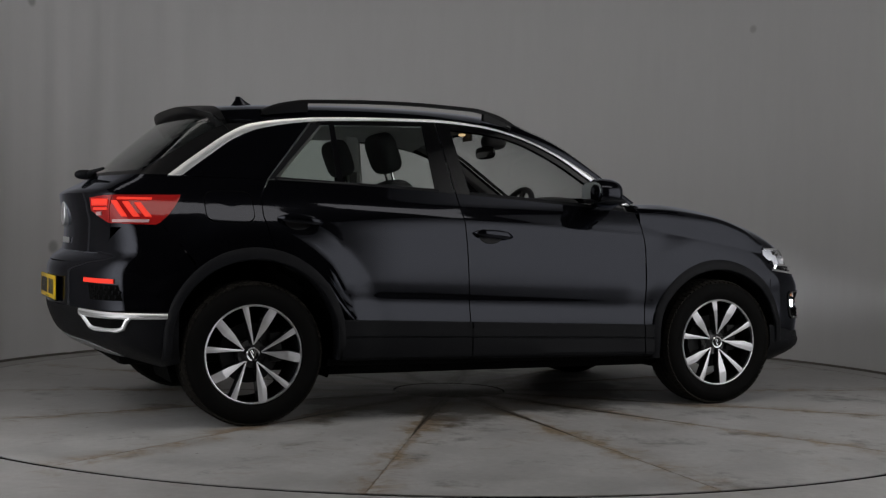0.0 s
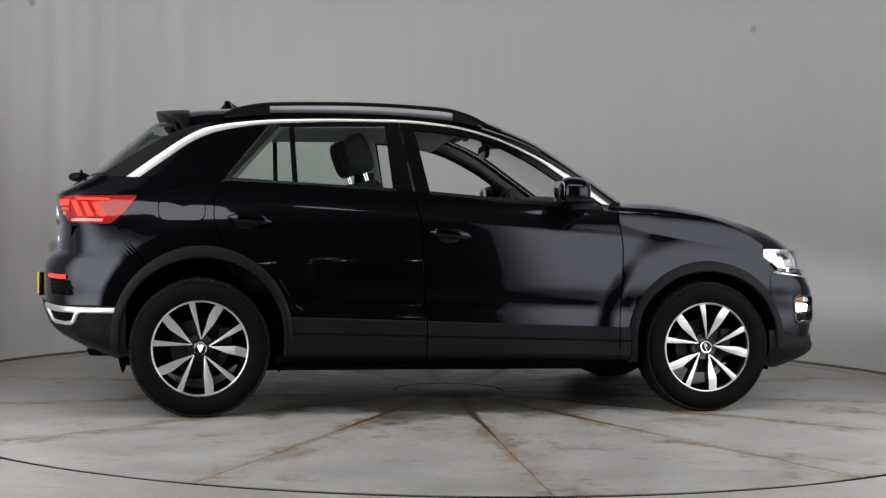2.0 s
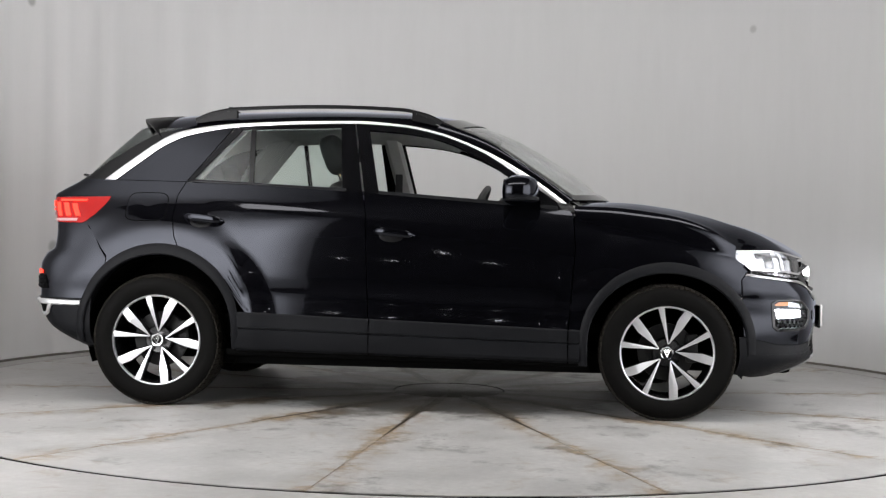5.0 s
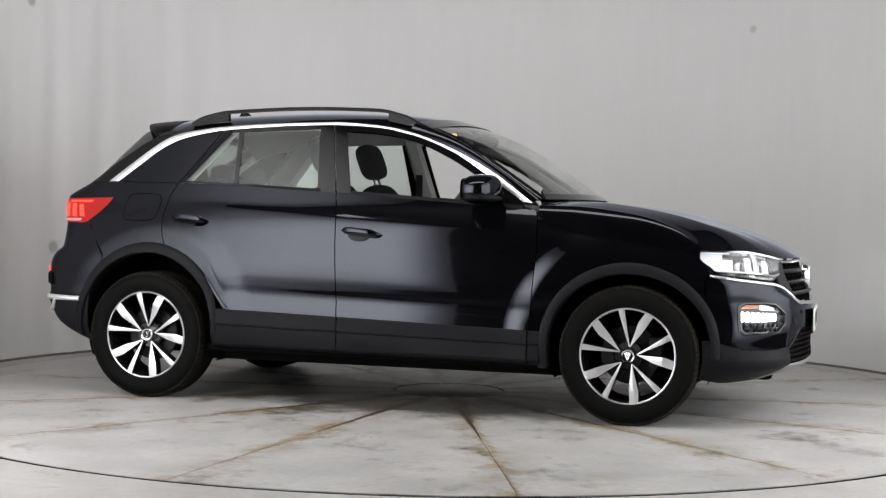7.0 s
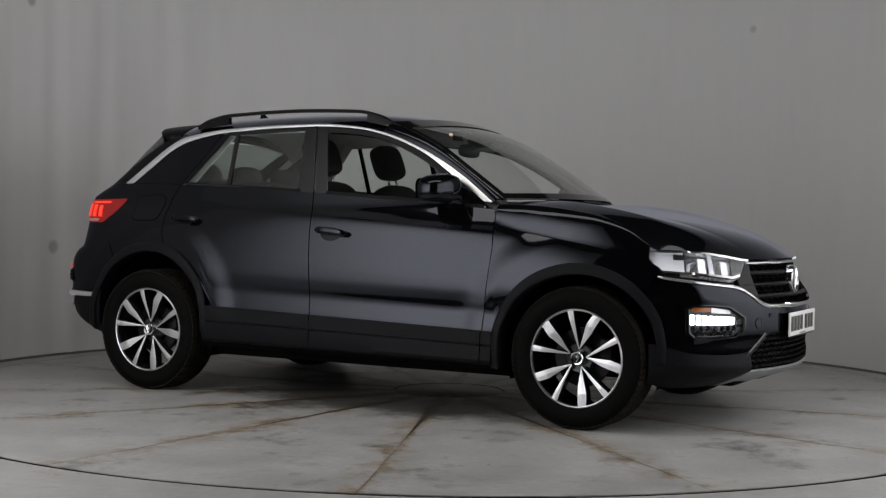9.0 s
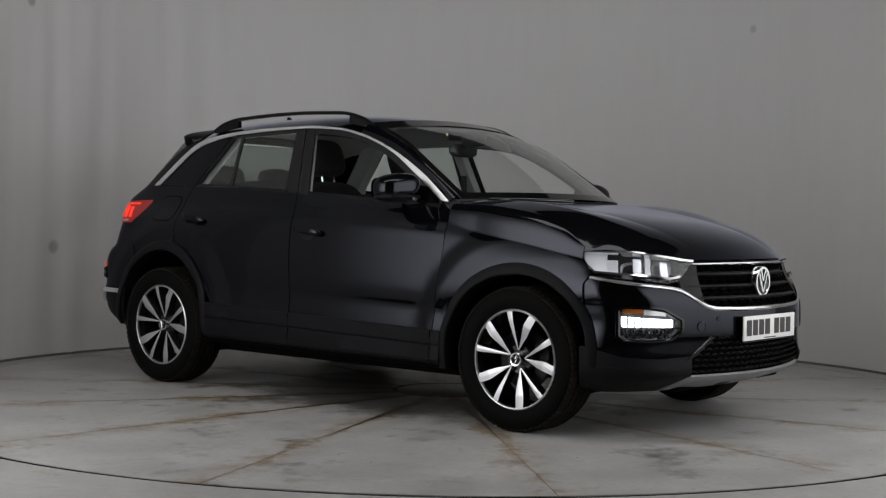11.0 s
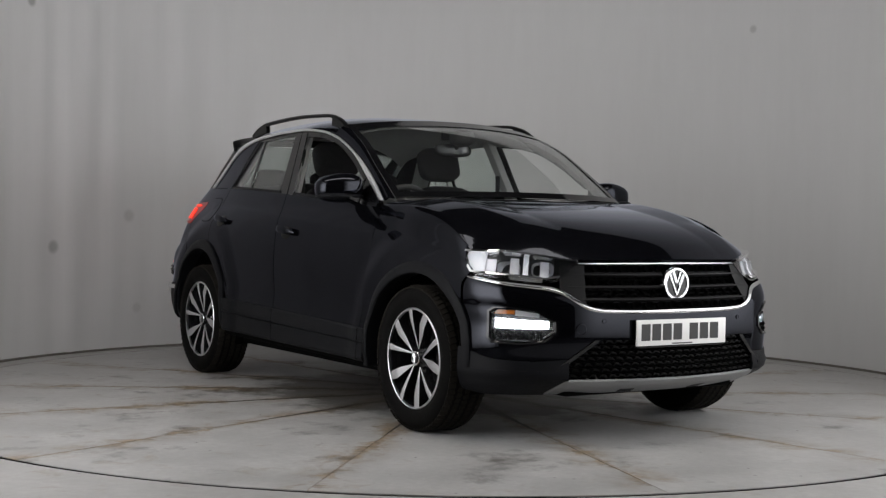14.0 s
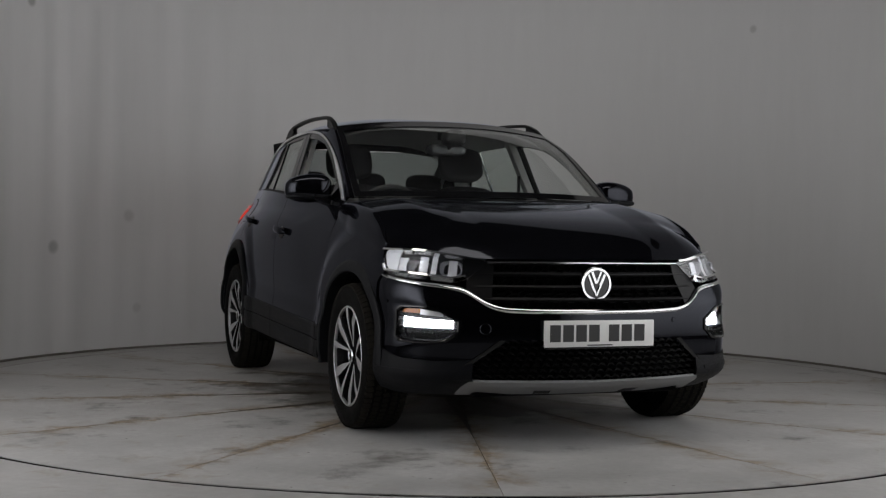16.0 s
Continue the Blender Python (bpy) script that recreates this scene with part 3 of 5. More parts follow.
def panel(name, xl, xr, zb, zt, mat, parent, nu=24, nv=14, out=0.0, thick=0.012, us=None, label=""):
    """A panel of each flank between two upright edges x(z) and two long edges z(x)."""
    made = []
    for s in SIDES:
        def f(u, v):
            x, z = lerp(xl(0.8), xr(0.8), u), 0.8
            for _ in range(5):
                z = lerp(zb(x), zt(x), v)
                x = lerp(xl(z), xr(z), u)
            return side(x, z, s, out)
        rows = grid(f, nu, nv, us)
        if s > 0:
            rows = [r[::-1] for r in rows]
        made.append(part(name, skin(rows, -thick), mat, parent, label))
    return made


edge_b = lin([(0.30, -0.188), (0.97, -0.219), (1.10, -0.243), (1.46, -0.311)])
edge_rd = lin([(0.30, -0.86), (0.60, -1.10), (0.811, -1.187), (0.867, -1.213), (0.98, -1.237), (1.077, -1.232), (1.154, -1.191)])
edge_f = lin([(0.27, 0.800), (0.444, 0.811), (0.842, 0.838), (0.998, 0.826), (1.05, 0.800)])
G = 0.0028


def low_rear(x):
    return max(sill_top(x) - 0.03, arch_z(x, *R_ARCH))


def low_front(x):
    return max(sill_top(x) - 0.03, arch_z(x, *F_ARCH))


body = part("body", (lambda b: (box(b, (0, 0, 0.27), (2.1, 1.5, 0.12), 0.03), box(b, (1.35, 0, 0.30), (1.2, 1.0, 0.18), 0.03),
                                box(b, (-1.4, 0, 0.36), (0.9, 1.0, 0.2), 0.03), b)[-1])(bmesh.new()), DARK, car, "black underbody")

front_doors = panel("front_door", lambda z: edge_b(z) + G, lambda z: edge_f(z) - G, lambda x: sill_top(x) - 0.03, lambda x: belt(x), PAINT, car, 30, 80)
rear_doors = panel("rear_door", lambda z: edge_rd(z) + G, lambda z: edge_b(z) - G, low_rear, lambda x: belt(x), PAINT, car, 44, 80)
# rear quarter above the arch and behind the door, round to the lamp
edge_q = lin([(0.40, -1.66), (0.58, -1.66), (0.70, -1.575), (0.76, -1.57), (0.92, -1.70), (0.935, -1.70), (1.16, -1.70)])
panel("rear_quarter", lambda z: edge_q(z) + G, lambda z: edge_rd(z) - G, lambda x: max(0.6, arch_z(x, *R_ARCH)), lambda x: belt(x), PAINT, car, 34, 24)
# fuel flap, with its thin joint
def flap(a, out, grow):
    """A rounded square on the right rear quarter, grown by a margin."""
    c, d = math.cos(a), math.sin(a)
    return lambda k: side(-1.390 + (0.110 + grow) * k * math.copysign(abs(c) ** 0.45, c), 1.019 + (0.071 + grow) * k * math.copysign(abs(d) ** 0.45, d), -1, out)


for name, mat, out, grow in (("fuel_flap_joint", DARK, 0.0010, 0.004), ("fuel_flap", PAINT, 0.0026, 0.0)):
    part(name, skin([[flap(2 * math.pi * i / 48, out, grow)(k) for i in range(48)] for k in (1.0, 0.9, 0.5, 0.01)], closed=True), mat, car)

# bonnet and front wings
sil = curve([(0.80, 1.066), (0.90, 1.072), (0.993, 1.072), (1.293, 1.042), (1.594, 0.989), (1.775, 0.941), (1.896, 0.899), (1.985, 0.860), (2.06, 0.83)])
hood_edge = curve([(0.80, 0.735), (1.0, 0.735), (1.3, 0.752), (1.5, 0.772), (1.625, 0.795)])
hood_side = curve([(0.80, 1.056), (1.0, 1.052), (1.3, 1.016), (1.5, 0.952), (1.625, 0.866)])
lamp_top = curve([(0, 0.806), (20, 0.804), (30.3, 0.802), (40.3, 0.815), (50.8, 0.831), (63, 0.834)])


def hood_full(x, y):
    t = max(0.0, min(1.0, (x - 0.9) / 1.1))
    ridge = 0.020 * max(0.0, 1 - abs(abs(y) - lerp(0.60, 0.54, t)) / 0.17) * min(1.0, 0.35 + 2.5 * t) * (1 - t * 0.3)
    return sil(x + 0.24 * (y * y - 0.12) * t) + ridge


def hood_f(u, v):
    w = lerp(-1, 1, u)
    q = abs(w)
    ph = 62.0 * q ** 0.85
    e = round_point(1.2, radians(ph), lamp_top(ph), -0.004)
    b = Vector((0.86 + 0.10 * (1 - q * q), 0.735 * q, 0))
    x, y = lerp(b.x, e.x, v), lerp(b.y, e.y, v)
    if q > 0:
        y = lerp(y, q * hood_edge(x), q ** 6)
    ed = hood_edge(x)
    k = min(1.0, y / ed)
    z = hood_full(x, y) - (hood_full(x, ed) - hood_side(x)) * k ** 5
    zf = hood_full(e.x, e.y) - (hood_full(e.x, hood_edge(e.x)) - hood_side(e.x)) * min(1.0, e.y / hood_edge(e.x)) ** 5
    z += (e.z + 0.006 - zf) * v ** 9
    return Vector((x, math.copysign(y, w), z))


rows = grid(hood_f, 96, 34)
part("bonnet", skin(rows, 0.012), PAINT, car)

top_side = curve([(0.80, 0.985), (1.0, 0.925), (1.3, 0.872), (1.5, 0.835), (1.64, 0.808)])
wing_end = lin([(0.40, 1.66), (0.70, 1.648), (0.76, 1.69), (0.80, 1.625), (0.86, 1.615)])


def wing_f(s):
    def f(u, v):
        x = lerp(edge_f(0.7) + 0.03, 1.63, u)
        for _ in range(5):
            z = lerp(low_front(x), top_side(x), min(v / 0.7, 1))
            x = lerp(edge_f(z) + G, wing_end(z), u)
        if v <= 0.7:
            # the wing swells over the wheel, below a crisp upper edge
            d = math.hypot((x - 1.30) / 0.55, (z - 0.70) / 0.22)
            return side(x, z, s, 0.016 * math.exp(-d * d * 1.8))
        k = (v - 0.7) / 0.3
        d = math.hypot((x - 1.30) / 0.55, (top_side(x) - 0.70) / 0.22)
        a = side(x, top_side(x), s, 0.016 * math.exp(-d * d * 1.8))
        ye = hood_edge(x) + 0.004
        c = Vector((x, s * ye, hood_side(x)))
        b = Vector((x, s * (abs(a.y) - 0.006), c.z - 0.003))
        return a * (1 - k) ** 2 + b * 2 * k * (1 - k) + c * k * k
    return f


for s in SIDES:
    rows = grid(wing_f(s), 60, 40, [0.5 - 0.5 * math.cos(math.pi * i / 60) for i in range(61)])
    if s > 0:
        rows = [r[::-1] for r in rows]
    part("front_wing", skin(rows, -0.01), PAINT, car)

# windscreen, pillars and roof
trim_up = polyline([(-1.660, 1.161), (-1.515, 1.270), (-1.332, 1.391), (-1.258, 1.421), (-1.086, 1.450), (-0.925, 1.465), (-0.60, 1.477), (-0.317, 1.480),
                    (-0.058, 1.461), (0.123, 1.424), (0.352, 1.338), (0.580, 1.214), (0.790, 1.066)])
trim_lo = polyline([(-1.595, 1.161), (-1.473, 1.252), (-1.328, 1.352), (-1.206, 1.401), (-0.960, 1.442), (-0.80, 1.452), (-0.60, 1.461), (-0.316, 1.465),
                    (-0.058, 1.448), (0.123, 1.411), (0.352, 1.323), (0.550, 1.201), (0.745, 1.068)])
TU = [trim_up(i / 200) for i in range(201)]
trim_top_z = lin([(p.x, p.y) for p in TU])
TL = [trim_lo(i / 200) for i in range(201)]
trim_low_z = lin([(p.x, p.y) for p in TL])
screen_edge = polyline([(0.835, 0.712, 1.080), (0.62, 0.690, 1.225), (0.38, 0.656, 1.378), (0.14, 0.618, 1.478)])
screen_mid = polyline([(1.010, 0, 1.088), (0.755, 0, 1.270), (0.483, 0, 1.427), (0.22, 0, 1.520)])


def screen_f(u, v):
    w = lerp(-1, 1, u)
    e, c = screen_edge(v), screen_mid(v)
    p = c + (e - c) * abs(w) ** 2.2
    p.y = e.y * w
    return p


ob = part("windscreen", skin(grid(screen_f, 24, 16), -0.005), GLASS, car, "clear glass windscreen")
ob.visible_shadow = False
# black border of the screen
for name, (u0, u1, v0, v1) in (("screen_border", (0, 1, 0, 0.055)), ("screen_border", (0, 1, 0.885, 1)), ("screen_border", (0, 0.022, 0.055, 0.885)), ("screen_border", (0.978, 1, 0.055, 0.885))):
    part(name, skin([[screen_f(lerp(u0, u1, i / 20), lerp(v0, v1, j / 12)) + Vector((0.003, 0, 0.0035)) for i in range(21)] for j in range(13)], -0.0015), GLOSS, car)
for s in SIDES:
    def f(u, v):
        a = trim_up(lerp(TRIM_A, 1.0, u))
        a = side(a.x, a.y, s, -0.002)
        b = screen_edge(1 - u)
        b.y *= s
        m = (a + b) / 2 + Vector((0.012, s * 0.012, 0.02))
        return a * (1 - v) ** 2 + m * 2 * v * (1 - v) + b * v * v
    TRIM_A = next(i for i in range(201) if TU[i].x > 0.10) / 200
    rows = grid(f, 24, 8)
    part("front_pillar", skin(rows if s < 0 else [r[::-1] for r in rows], -0.01), PAINT, car)

roof_mid = curve([(-1.36, 1.530), (-1.1, 1.548), (-0.5, 1.562), (-0.1, 1.552), (0.1, 1.535), (0.24, 1.512)])


def roof_f(u, v):
    w = lerp(-1, 1, u)
    x = lerp(-1.36, 0.10 + 0.115 * (1 - w * w) ** 0.8, v)
    zt = trim_top_z(x)
    ys = half(x, zt) - 0.004
    z = zt + (roof_mid(x) - zt) * (1 - abs(w) ** 3.4)
    return Vector((x, ys * math.copysign(abs(w) ** 0.9, w), z))


part("roof", skin(grid(roof_f, 36, 30), 0.012), PAINT, car)
part("headlining", skin([[p - Vector((0, 0, 0.045)) for p in r] for r in grid(roof_f, 20, 16)], -0.01), LINER, car, "pale grey headlining")

# silver trim over the doors
for s in SIDES:
    for a, b in ((0.0, 0.3715), (0.3725, 0.617), (0.618, 1.0)):
        def f(u, v):
            k = lerp(a, b, u)
            p = trim_up(k).lerp(trim_lo(k), v)
            return side(p.x, p.y, s, 0.004 + 0.004 * math.sin(math.pi * v))
        rows = grid(f, 40, 4)
        part("roof_trim", skin(rows if s > 0 else [r[::-1] for r in rows], -0.01), SATIN, car, "satin silver strip over the side windows")


def flat(name, corners, mat, out, n=10, thick=0.006, label="", sides=SIDES):
    """A four-cornered sheet on the flank, corners (x, z): low left, low right, high right, high left."""
    obs = []
    for s in sides:
        def f(u, v):
            a = lerp(corners[0][0], corners[1][0], u), lerp(corners[0][1], corners[1][1], u)
            b = lerp(corners[3][0], corners[2][0], u), lerp(corners[3][1], corners[2][1], u)
            return side(lerp(a[0], b[0], v), lerp(a[1], b[1], v), s, out)
        rows = grid(f, n, n)
        obs.append(part(name, skin(rows if s < 0 else [r[::-1] for r in rows], -thick), mat, car, label))
    return obs


# rear pillar in gloss black, between trim and rear door
for s in SIDES:
    def f(u, v):
        x = lerp(-1.59, -1.196, u)
        zb = belt(x)
        k = lerp(0.0, 0.30, u)
        t = trim_lo(k)
        b = Vector((x, zb + 0.003))
        e = Vector((lerp(-1.595, -0.966, u ** 1.15), 0))
        e.y = trim_low_z(e.x) - 0.001
        q = b.lerp(e, v)
        return side(q.x, q.y, s, -0.003)
    rows = grid(f, 24, 14)
    part("rear_pillar", skin(rows if s < 0 else [r[::-1] for r in rows], -0.01), PAINT, car)

# window frames and glass
flat("window_frame", [(-1.190, 1.153), (-1.160, 1.160), (-0.905, 1.437), (-0.957, 1.436)], CLAD, -0.004)
flat("window_frame", [(-1.160, 1.150), (-0.335, 1.112), (-0.335, 1.126), (-1.160, 1.166)], CLAD, 0.0)
flat("window_frame", [(-0.93, 1.428), (-0.312, 1.446), (-0.312, 1.466), (-0.93, 1.447)], GLOSS, -0.004)
flat("window_frame", [(-0.853, 1.145), (-0.826, 1.144), (-0.842, 1.436), (-0.868, 1.434)], GLOSS, -0.006)
flat("window_frame", [(-0.352, 1.112), (-0.249, 1.106), (-0.314, 1.465), (-0.386, 1.464)], GLOSS, -0.003)
flat("window_frame", [(-0.239, 1.106), (-0.163, 1.102), (-0.240, 1.461), (-0.307, 1.465)], GLOSS, -0.003)
flat("window_frame", [(-0.165, 1.099), (0.745, 1.034), (0.745, 1.052), (-0.165, 1.116)], CLAD, 0.0)
flat("window_frame", [(0.545, 1.045), (0.760, 1.035), (0.735, 1.075), (0.560, 1.185)], GLOSS, -0.006)
for s in SIDES:
    lo = polyline([(-0.238, 1.432), (-0.058, 1.418), (0.122, 1.385), (0.349, 1.288), (0.545, 1.166)])
    hi = polyline([(-0.25, 1.462), (-0.058, 1.450), (0.123, 1.413), (0.352, 1.325), (0.560, 1.190)])
    rows = [[side(p.x, p.y, s, -0.005) for p in (c(i / 30) for i in range(31))] for c in (lo, lambda u: (lo(u) + hi(u)) / 2, hi)]
    part("window_frame", skin(rows if s < 0 else [r[::-1] for r in rows], -0.02), GLOSS, car)
for ob in flat("quarter_glass", [(-1.155, 1.162), (-0.853, 1.147), (-0.866, 1.434), (-0.895, 1.434)], TINT, -0.012, thick=0.004, label="green-tinted fixed quarter window"):
    ob.visible_shadow = False
for ob in flat("rear_door_glass", [(-0.828, 1.142), (-0.350, 1.118), (-0.384, 1.450), (-0.842, 1.438)], TINT, -0.012, thick=0.004, label="green-tinted closed rear door window"):
    ob.visible_shadow = False


# ---------------------------------------------------------------- the car: nose
def wrap(name, pivot, ph0, ph1, zb, zt, mat, parent, out=0.0, nu=28, nv=8, thick=0.012, label="", both=True, bulge=0.0):
    """A sheet round the nose or tail: from angle ph0(z) to ph1(z), between zb(angle) and zt(angle); angles in degrees.
    both: one sheet across the middle; else one on each side."""
    obs = []
    fix = lambda g: g if callable(g) else (lambda _: g)
    ph0, ph1, zb, zt = fix(ph0), fix(ph1), fix(zb), fix(zt)

    def f(u, v, s):
        w = lerp(-1, 1, u) if both else u
        ph, z = 30.0, 0.6
        for _ in range(5):
            ph = ph1(z) * abs(w) if both else lerp(ph0(z), ph1(z), w)
            z = lerp(zb(ph), zt(ph), v)
        o = out + bulge * math.sin(math.pi * v)
        p = round_point(pivot, radians(max(ph, 0.02)), z, o)
        p.y *= (1 if w >= 0 else -1) if both else s
        return p
    for s in ((1,) if both else SIDES):
        rows = grid(lambda u, v: f(u, v, s), nu * (2 if both else 1), nv)
        rev = (pivot > 0) ^ (s < 0)
        rows = [r[::-1] for r in rows] if rev else rows
        obs.append(part(name, skin(rows, thick), mat, parent, label))
    return obs


NP, TP = 1.2, -1.2
chrome_low = curve([(0, 0.588), (10, 0.588), (24, 0.593), (27.5, 0.603), (36.3, 0.678), (40, 0.690), (48.6, 0.706), (58.9, 0.728), (61, 0.735)])
paint_low = lin([(0, 0.470), (24, 0.468), (32, 0.388), (42, 0.378), (52, 0.386), (61, 0.425)])

front_bumper = wrap("front_bumper", NP, 0, lin([(0.4, 61.0), (0.70, 61.5), (0.74, 59.3)]), paint_low, lambda p: chrome_low(p) - 0.010, PAINT, car, nu=100, nv=40)[0]

POCKET = [(36.2, 0.545), (36.2, 0.500), (39.5, 0.460), (45, 0.452), (51.5, 0.455), (52.8, 0.475), (52.9, 0.585), (51.5, 0.600), (46, 0.602), (41.5, 0.594)]


def in_pocket(ph, z, k):
    """Whether an angle and height lie in the fog lamp opening, shrunk by k about its middle."""
    q = [(lerp(44.5, a, k), lerp(0.53, b, k)) for a, b in POCKET]
    inside = False
    for (a, b), (c, d) in zip(q, q[1:] + q[:1]):
        if (b > z) != (d > z) and ph < (c - a) * (z - b) / (d - b) + a:
            inside = not inside
    return inside


# the bumper is open where the fog lamps sit
bm = bmesh.new()
bm.from_mesh(front_bumper.data)
gone = []
for f in bm.faces:
    c = f.calc_center_median()
    if in_pocket(math.degrees(math.atan2(abs(c.y), c.x - NP)), c.z, 0.97):
        gone.append(f)
bmesh.ops.delete(bm, geom=gone, context="FACES")
bm.to_mesh(front_bumper.data)
bm.free()

wrap("lower_cladding", NP, 33, 62.5, lin([(30, 0.215), (45, 0.215), (56, 0.215), (63, 0.235)]), lambda p: paint_low(p) - 0.003, CLAD, car, 0.004, 16, 8, both=False, label="dark grained plastic lower bumper", bulge=0.006)
wrap("bumper_crease", NP, 36, 60.5, lambda p: 0.322, lambda p: 0.336, CLAD, car, 0.012, 14, 3, both=False)
skid = wrap("skid_plate", NP, 0, 39.5, lin([(0, 0.222), (30, 0.222), (39.5, 0.216)]), lin([(0, 0.287), (34, 0.291), (39.5, 0.225)]), SILVER, car, 0.012, 34, 6, label="silver painted skid plate", bulge=0.01)[0]
wrap("skid_recess", NP, 12, 17, 0.226, 0.244, CLAD, skid, 0.0225, 8, 2, both=False, thick=0.004)
# lower air intake with its honeycomb
intake_side = lin([(0.29, 40.0), (0.465, 25.5)])
wrap("intake_backing", NP, 0, 41, 0.285, 0.475, DARK, car, -0.05, 24, 4)
intake = wrap("lower_grille", NP, 0, lambda z: intake_side(z), lambda p: 0.289, lambda p: 0.296, GLOSS, car, -0.006, 26, 2, label="black honeycomb lower grille")[0]
bm = bmesh.new()
rows_n = 7
for r in range(rows_n):
    z0 = 0.305 + r * 0.0245
    lim = intake_side(z0)
    k = 0
    ph = -lim + (1.35 if r % 2 else 0)
    while ph < lim:
        a = [round_point(NP, radians(abs(ph + d)), z0 + dz, -0.012) for d, dz in ((0.25, 0.002), (0.8, 0.0105), (1.9, 0.0105), (2.45, 0.002))]
        for q, d in zip(a, (0.25, 0.8, 1.9, 2.45)):
            q.y = math.copysign(q.y, ph + d)
        skin([[p + Vector((0.006, 0, 0.0022)) for p in a], [p + Vector((0.006, 0, -0.0022)) for p in a], [p + Vector((-0.03, 0, -0.0022)) for p in a], [p + Vector((-0.03, 0, 0.0022)) for p in a], [p + Vector((0.006, 0, 0.0022)) for p in a]], bm=bm)
        ph += 2.7
tagged(part("honeycomb", bm, GRILLE, intake, smooth=False), kind="stuff")
for s in SIDES:
    rows = [[round_point(NP, radians(intake_side(z) + d), z, o) for z in (0.29, 0.33, 0.38, 0.43, 0.468)] for d, o in ((-1.0, -0.03), (-0.6, 0.004), (0.9, 0.006), (1.3, 0.0))]
    for r in rows:
        for p in r:
            p.y *= s
    part("intake_edge", skin(rows), GLOSS, intake)

# upper grille
grille = wrap("grille_backing", NP, 0, 35, lambda p: chrome_low(p) + 0.004, lambda p: lamp_top(p) - 0.008, DARK, car, -0.045, 24, 6)[0]
for z, lim in ((0.640, 30.5), (0.692, 33.4), (0.745, 33.6)):
    wrap("grille_bar", NP, 0, lim, z - 0.0045, z + 0.0045, GRILLE, grille, -0.006, 30, 3, thick=0.022, bulge=0.004)
# honeycomb mesh behind the bars
bm = bmesh.new()
for r in range(6):
    z0 = 0.614 + r * 0.031
    lim = min(33.0, 28.5 + r * 3)
    ph = -lim + (2.1 if r % 2 else 0)
    while ph < lim - 4:
        cell = ((0.3, 0.0), (1.2, 0.0135), (3.0, 0.0135), (3.9, 0.0))
        for flip in (1, -1):
            a = [round_point(NP, radians(abs(ph + d)), z0 + flip * dz, -0.026) for d, dz in cell]
            for q, (d, dz) in zip(a, cell):
                q.y = math.copysign(q.y, ph + d)
            skin([[p + Vector((dx, 0, dz)) for p in a] for dx, dz in ((0.006, 0.0016), (0.006, -0.0016), (-0.014, -0.0016), (-0.014, 0.0016), (0.006, 0.0016))], bm=bm)
        ph += 4.2
tagged(part("honeycomb", bm, DARK, grille, smooth=False), kind="stuff")
wrap("chrome_strip", NP, 0, 60.3, lambda p: chrome_low(p) - 0.009, lambda p: chrome_low(p) + lin([(0, 0.009), (36, 0.008), (45, 0.004), (60, 0.003)])(p), CHROME, car, 0.004, 50, 4, label="bright chrome grille strip", bulge=0.006)
wrap("chrome_strip", NP, 0, 30.5, lambda p: lamp_top(p) - 0.014, lambda p: lamp_top(p) - 0.007, CHROME, car, 0.003, 30, 3, label="thin chrome upper grille strip", bulge=0.003)
wrap("grille_frame", NP, 28.8, 35.5, lambda p: chrome_low(p) + 0.008, lambda p: lamp_top(p) - 0.008, GRILLE, car, -0.004, 8, 6, both=False)

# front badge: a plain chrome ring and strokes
bm = bmesh.new()
c, m = Vector((2.092, 0.0, 0.706)), 40
skin([[c + Vector((x, r * math.cos(2 * math.pi * i / m), r * math.sin(2 * math.pi * i / m))) for i in range(m)] for r, x in ((0.072, -0.03), (0.072, 0.004), (0.069, 0.009), (0.061, 0.009), (0.059, 0.004))], bm=bm, closed=True)
badge = part("badge", bm, CHROME, car, "round chrome badge")
bm = bmesh.new()
skin([[c + Vector((0.003, r * math.cos(2 * math.pi * i / m), r * math.sin(2 * math.pi * i / m))) for i in range(m)] for r in (0.0005, 0.0605)], bm=bm, closed=True)
part("badge_face", bm, GLOSS, badge)
for pts in (((-0.040, 0.040), (0.0, -0.050)), ((0.0, -0.050), (0.040, 0.040)), ((-0.021, 0.053), (0.0, 0.004)), ((0.0, 0.004), (0.021, 0.053))):
    bm = bmesh.new()
    rod(bm, [c + Vector((0.005, y, z)) for y, z in pts], 0.0055, 6)
    part("badge_stroke", bm, CHROME, badge)


# headlights
def lamp_low(p):
    return lin([(30.3, 0.797), (35.8, 0.716), (39.2, 0.703), (50, 0.720), (58.9, 0.735), (63, 0.827)])(p)


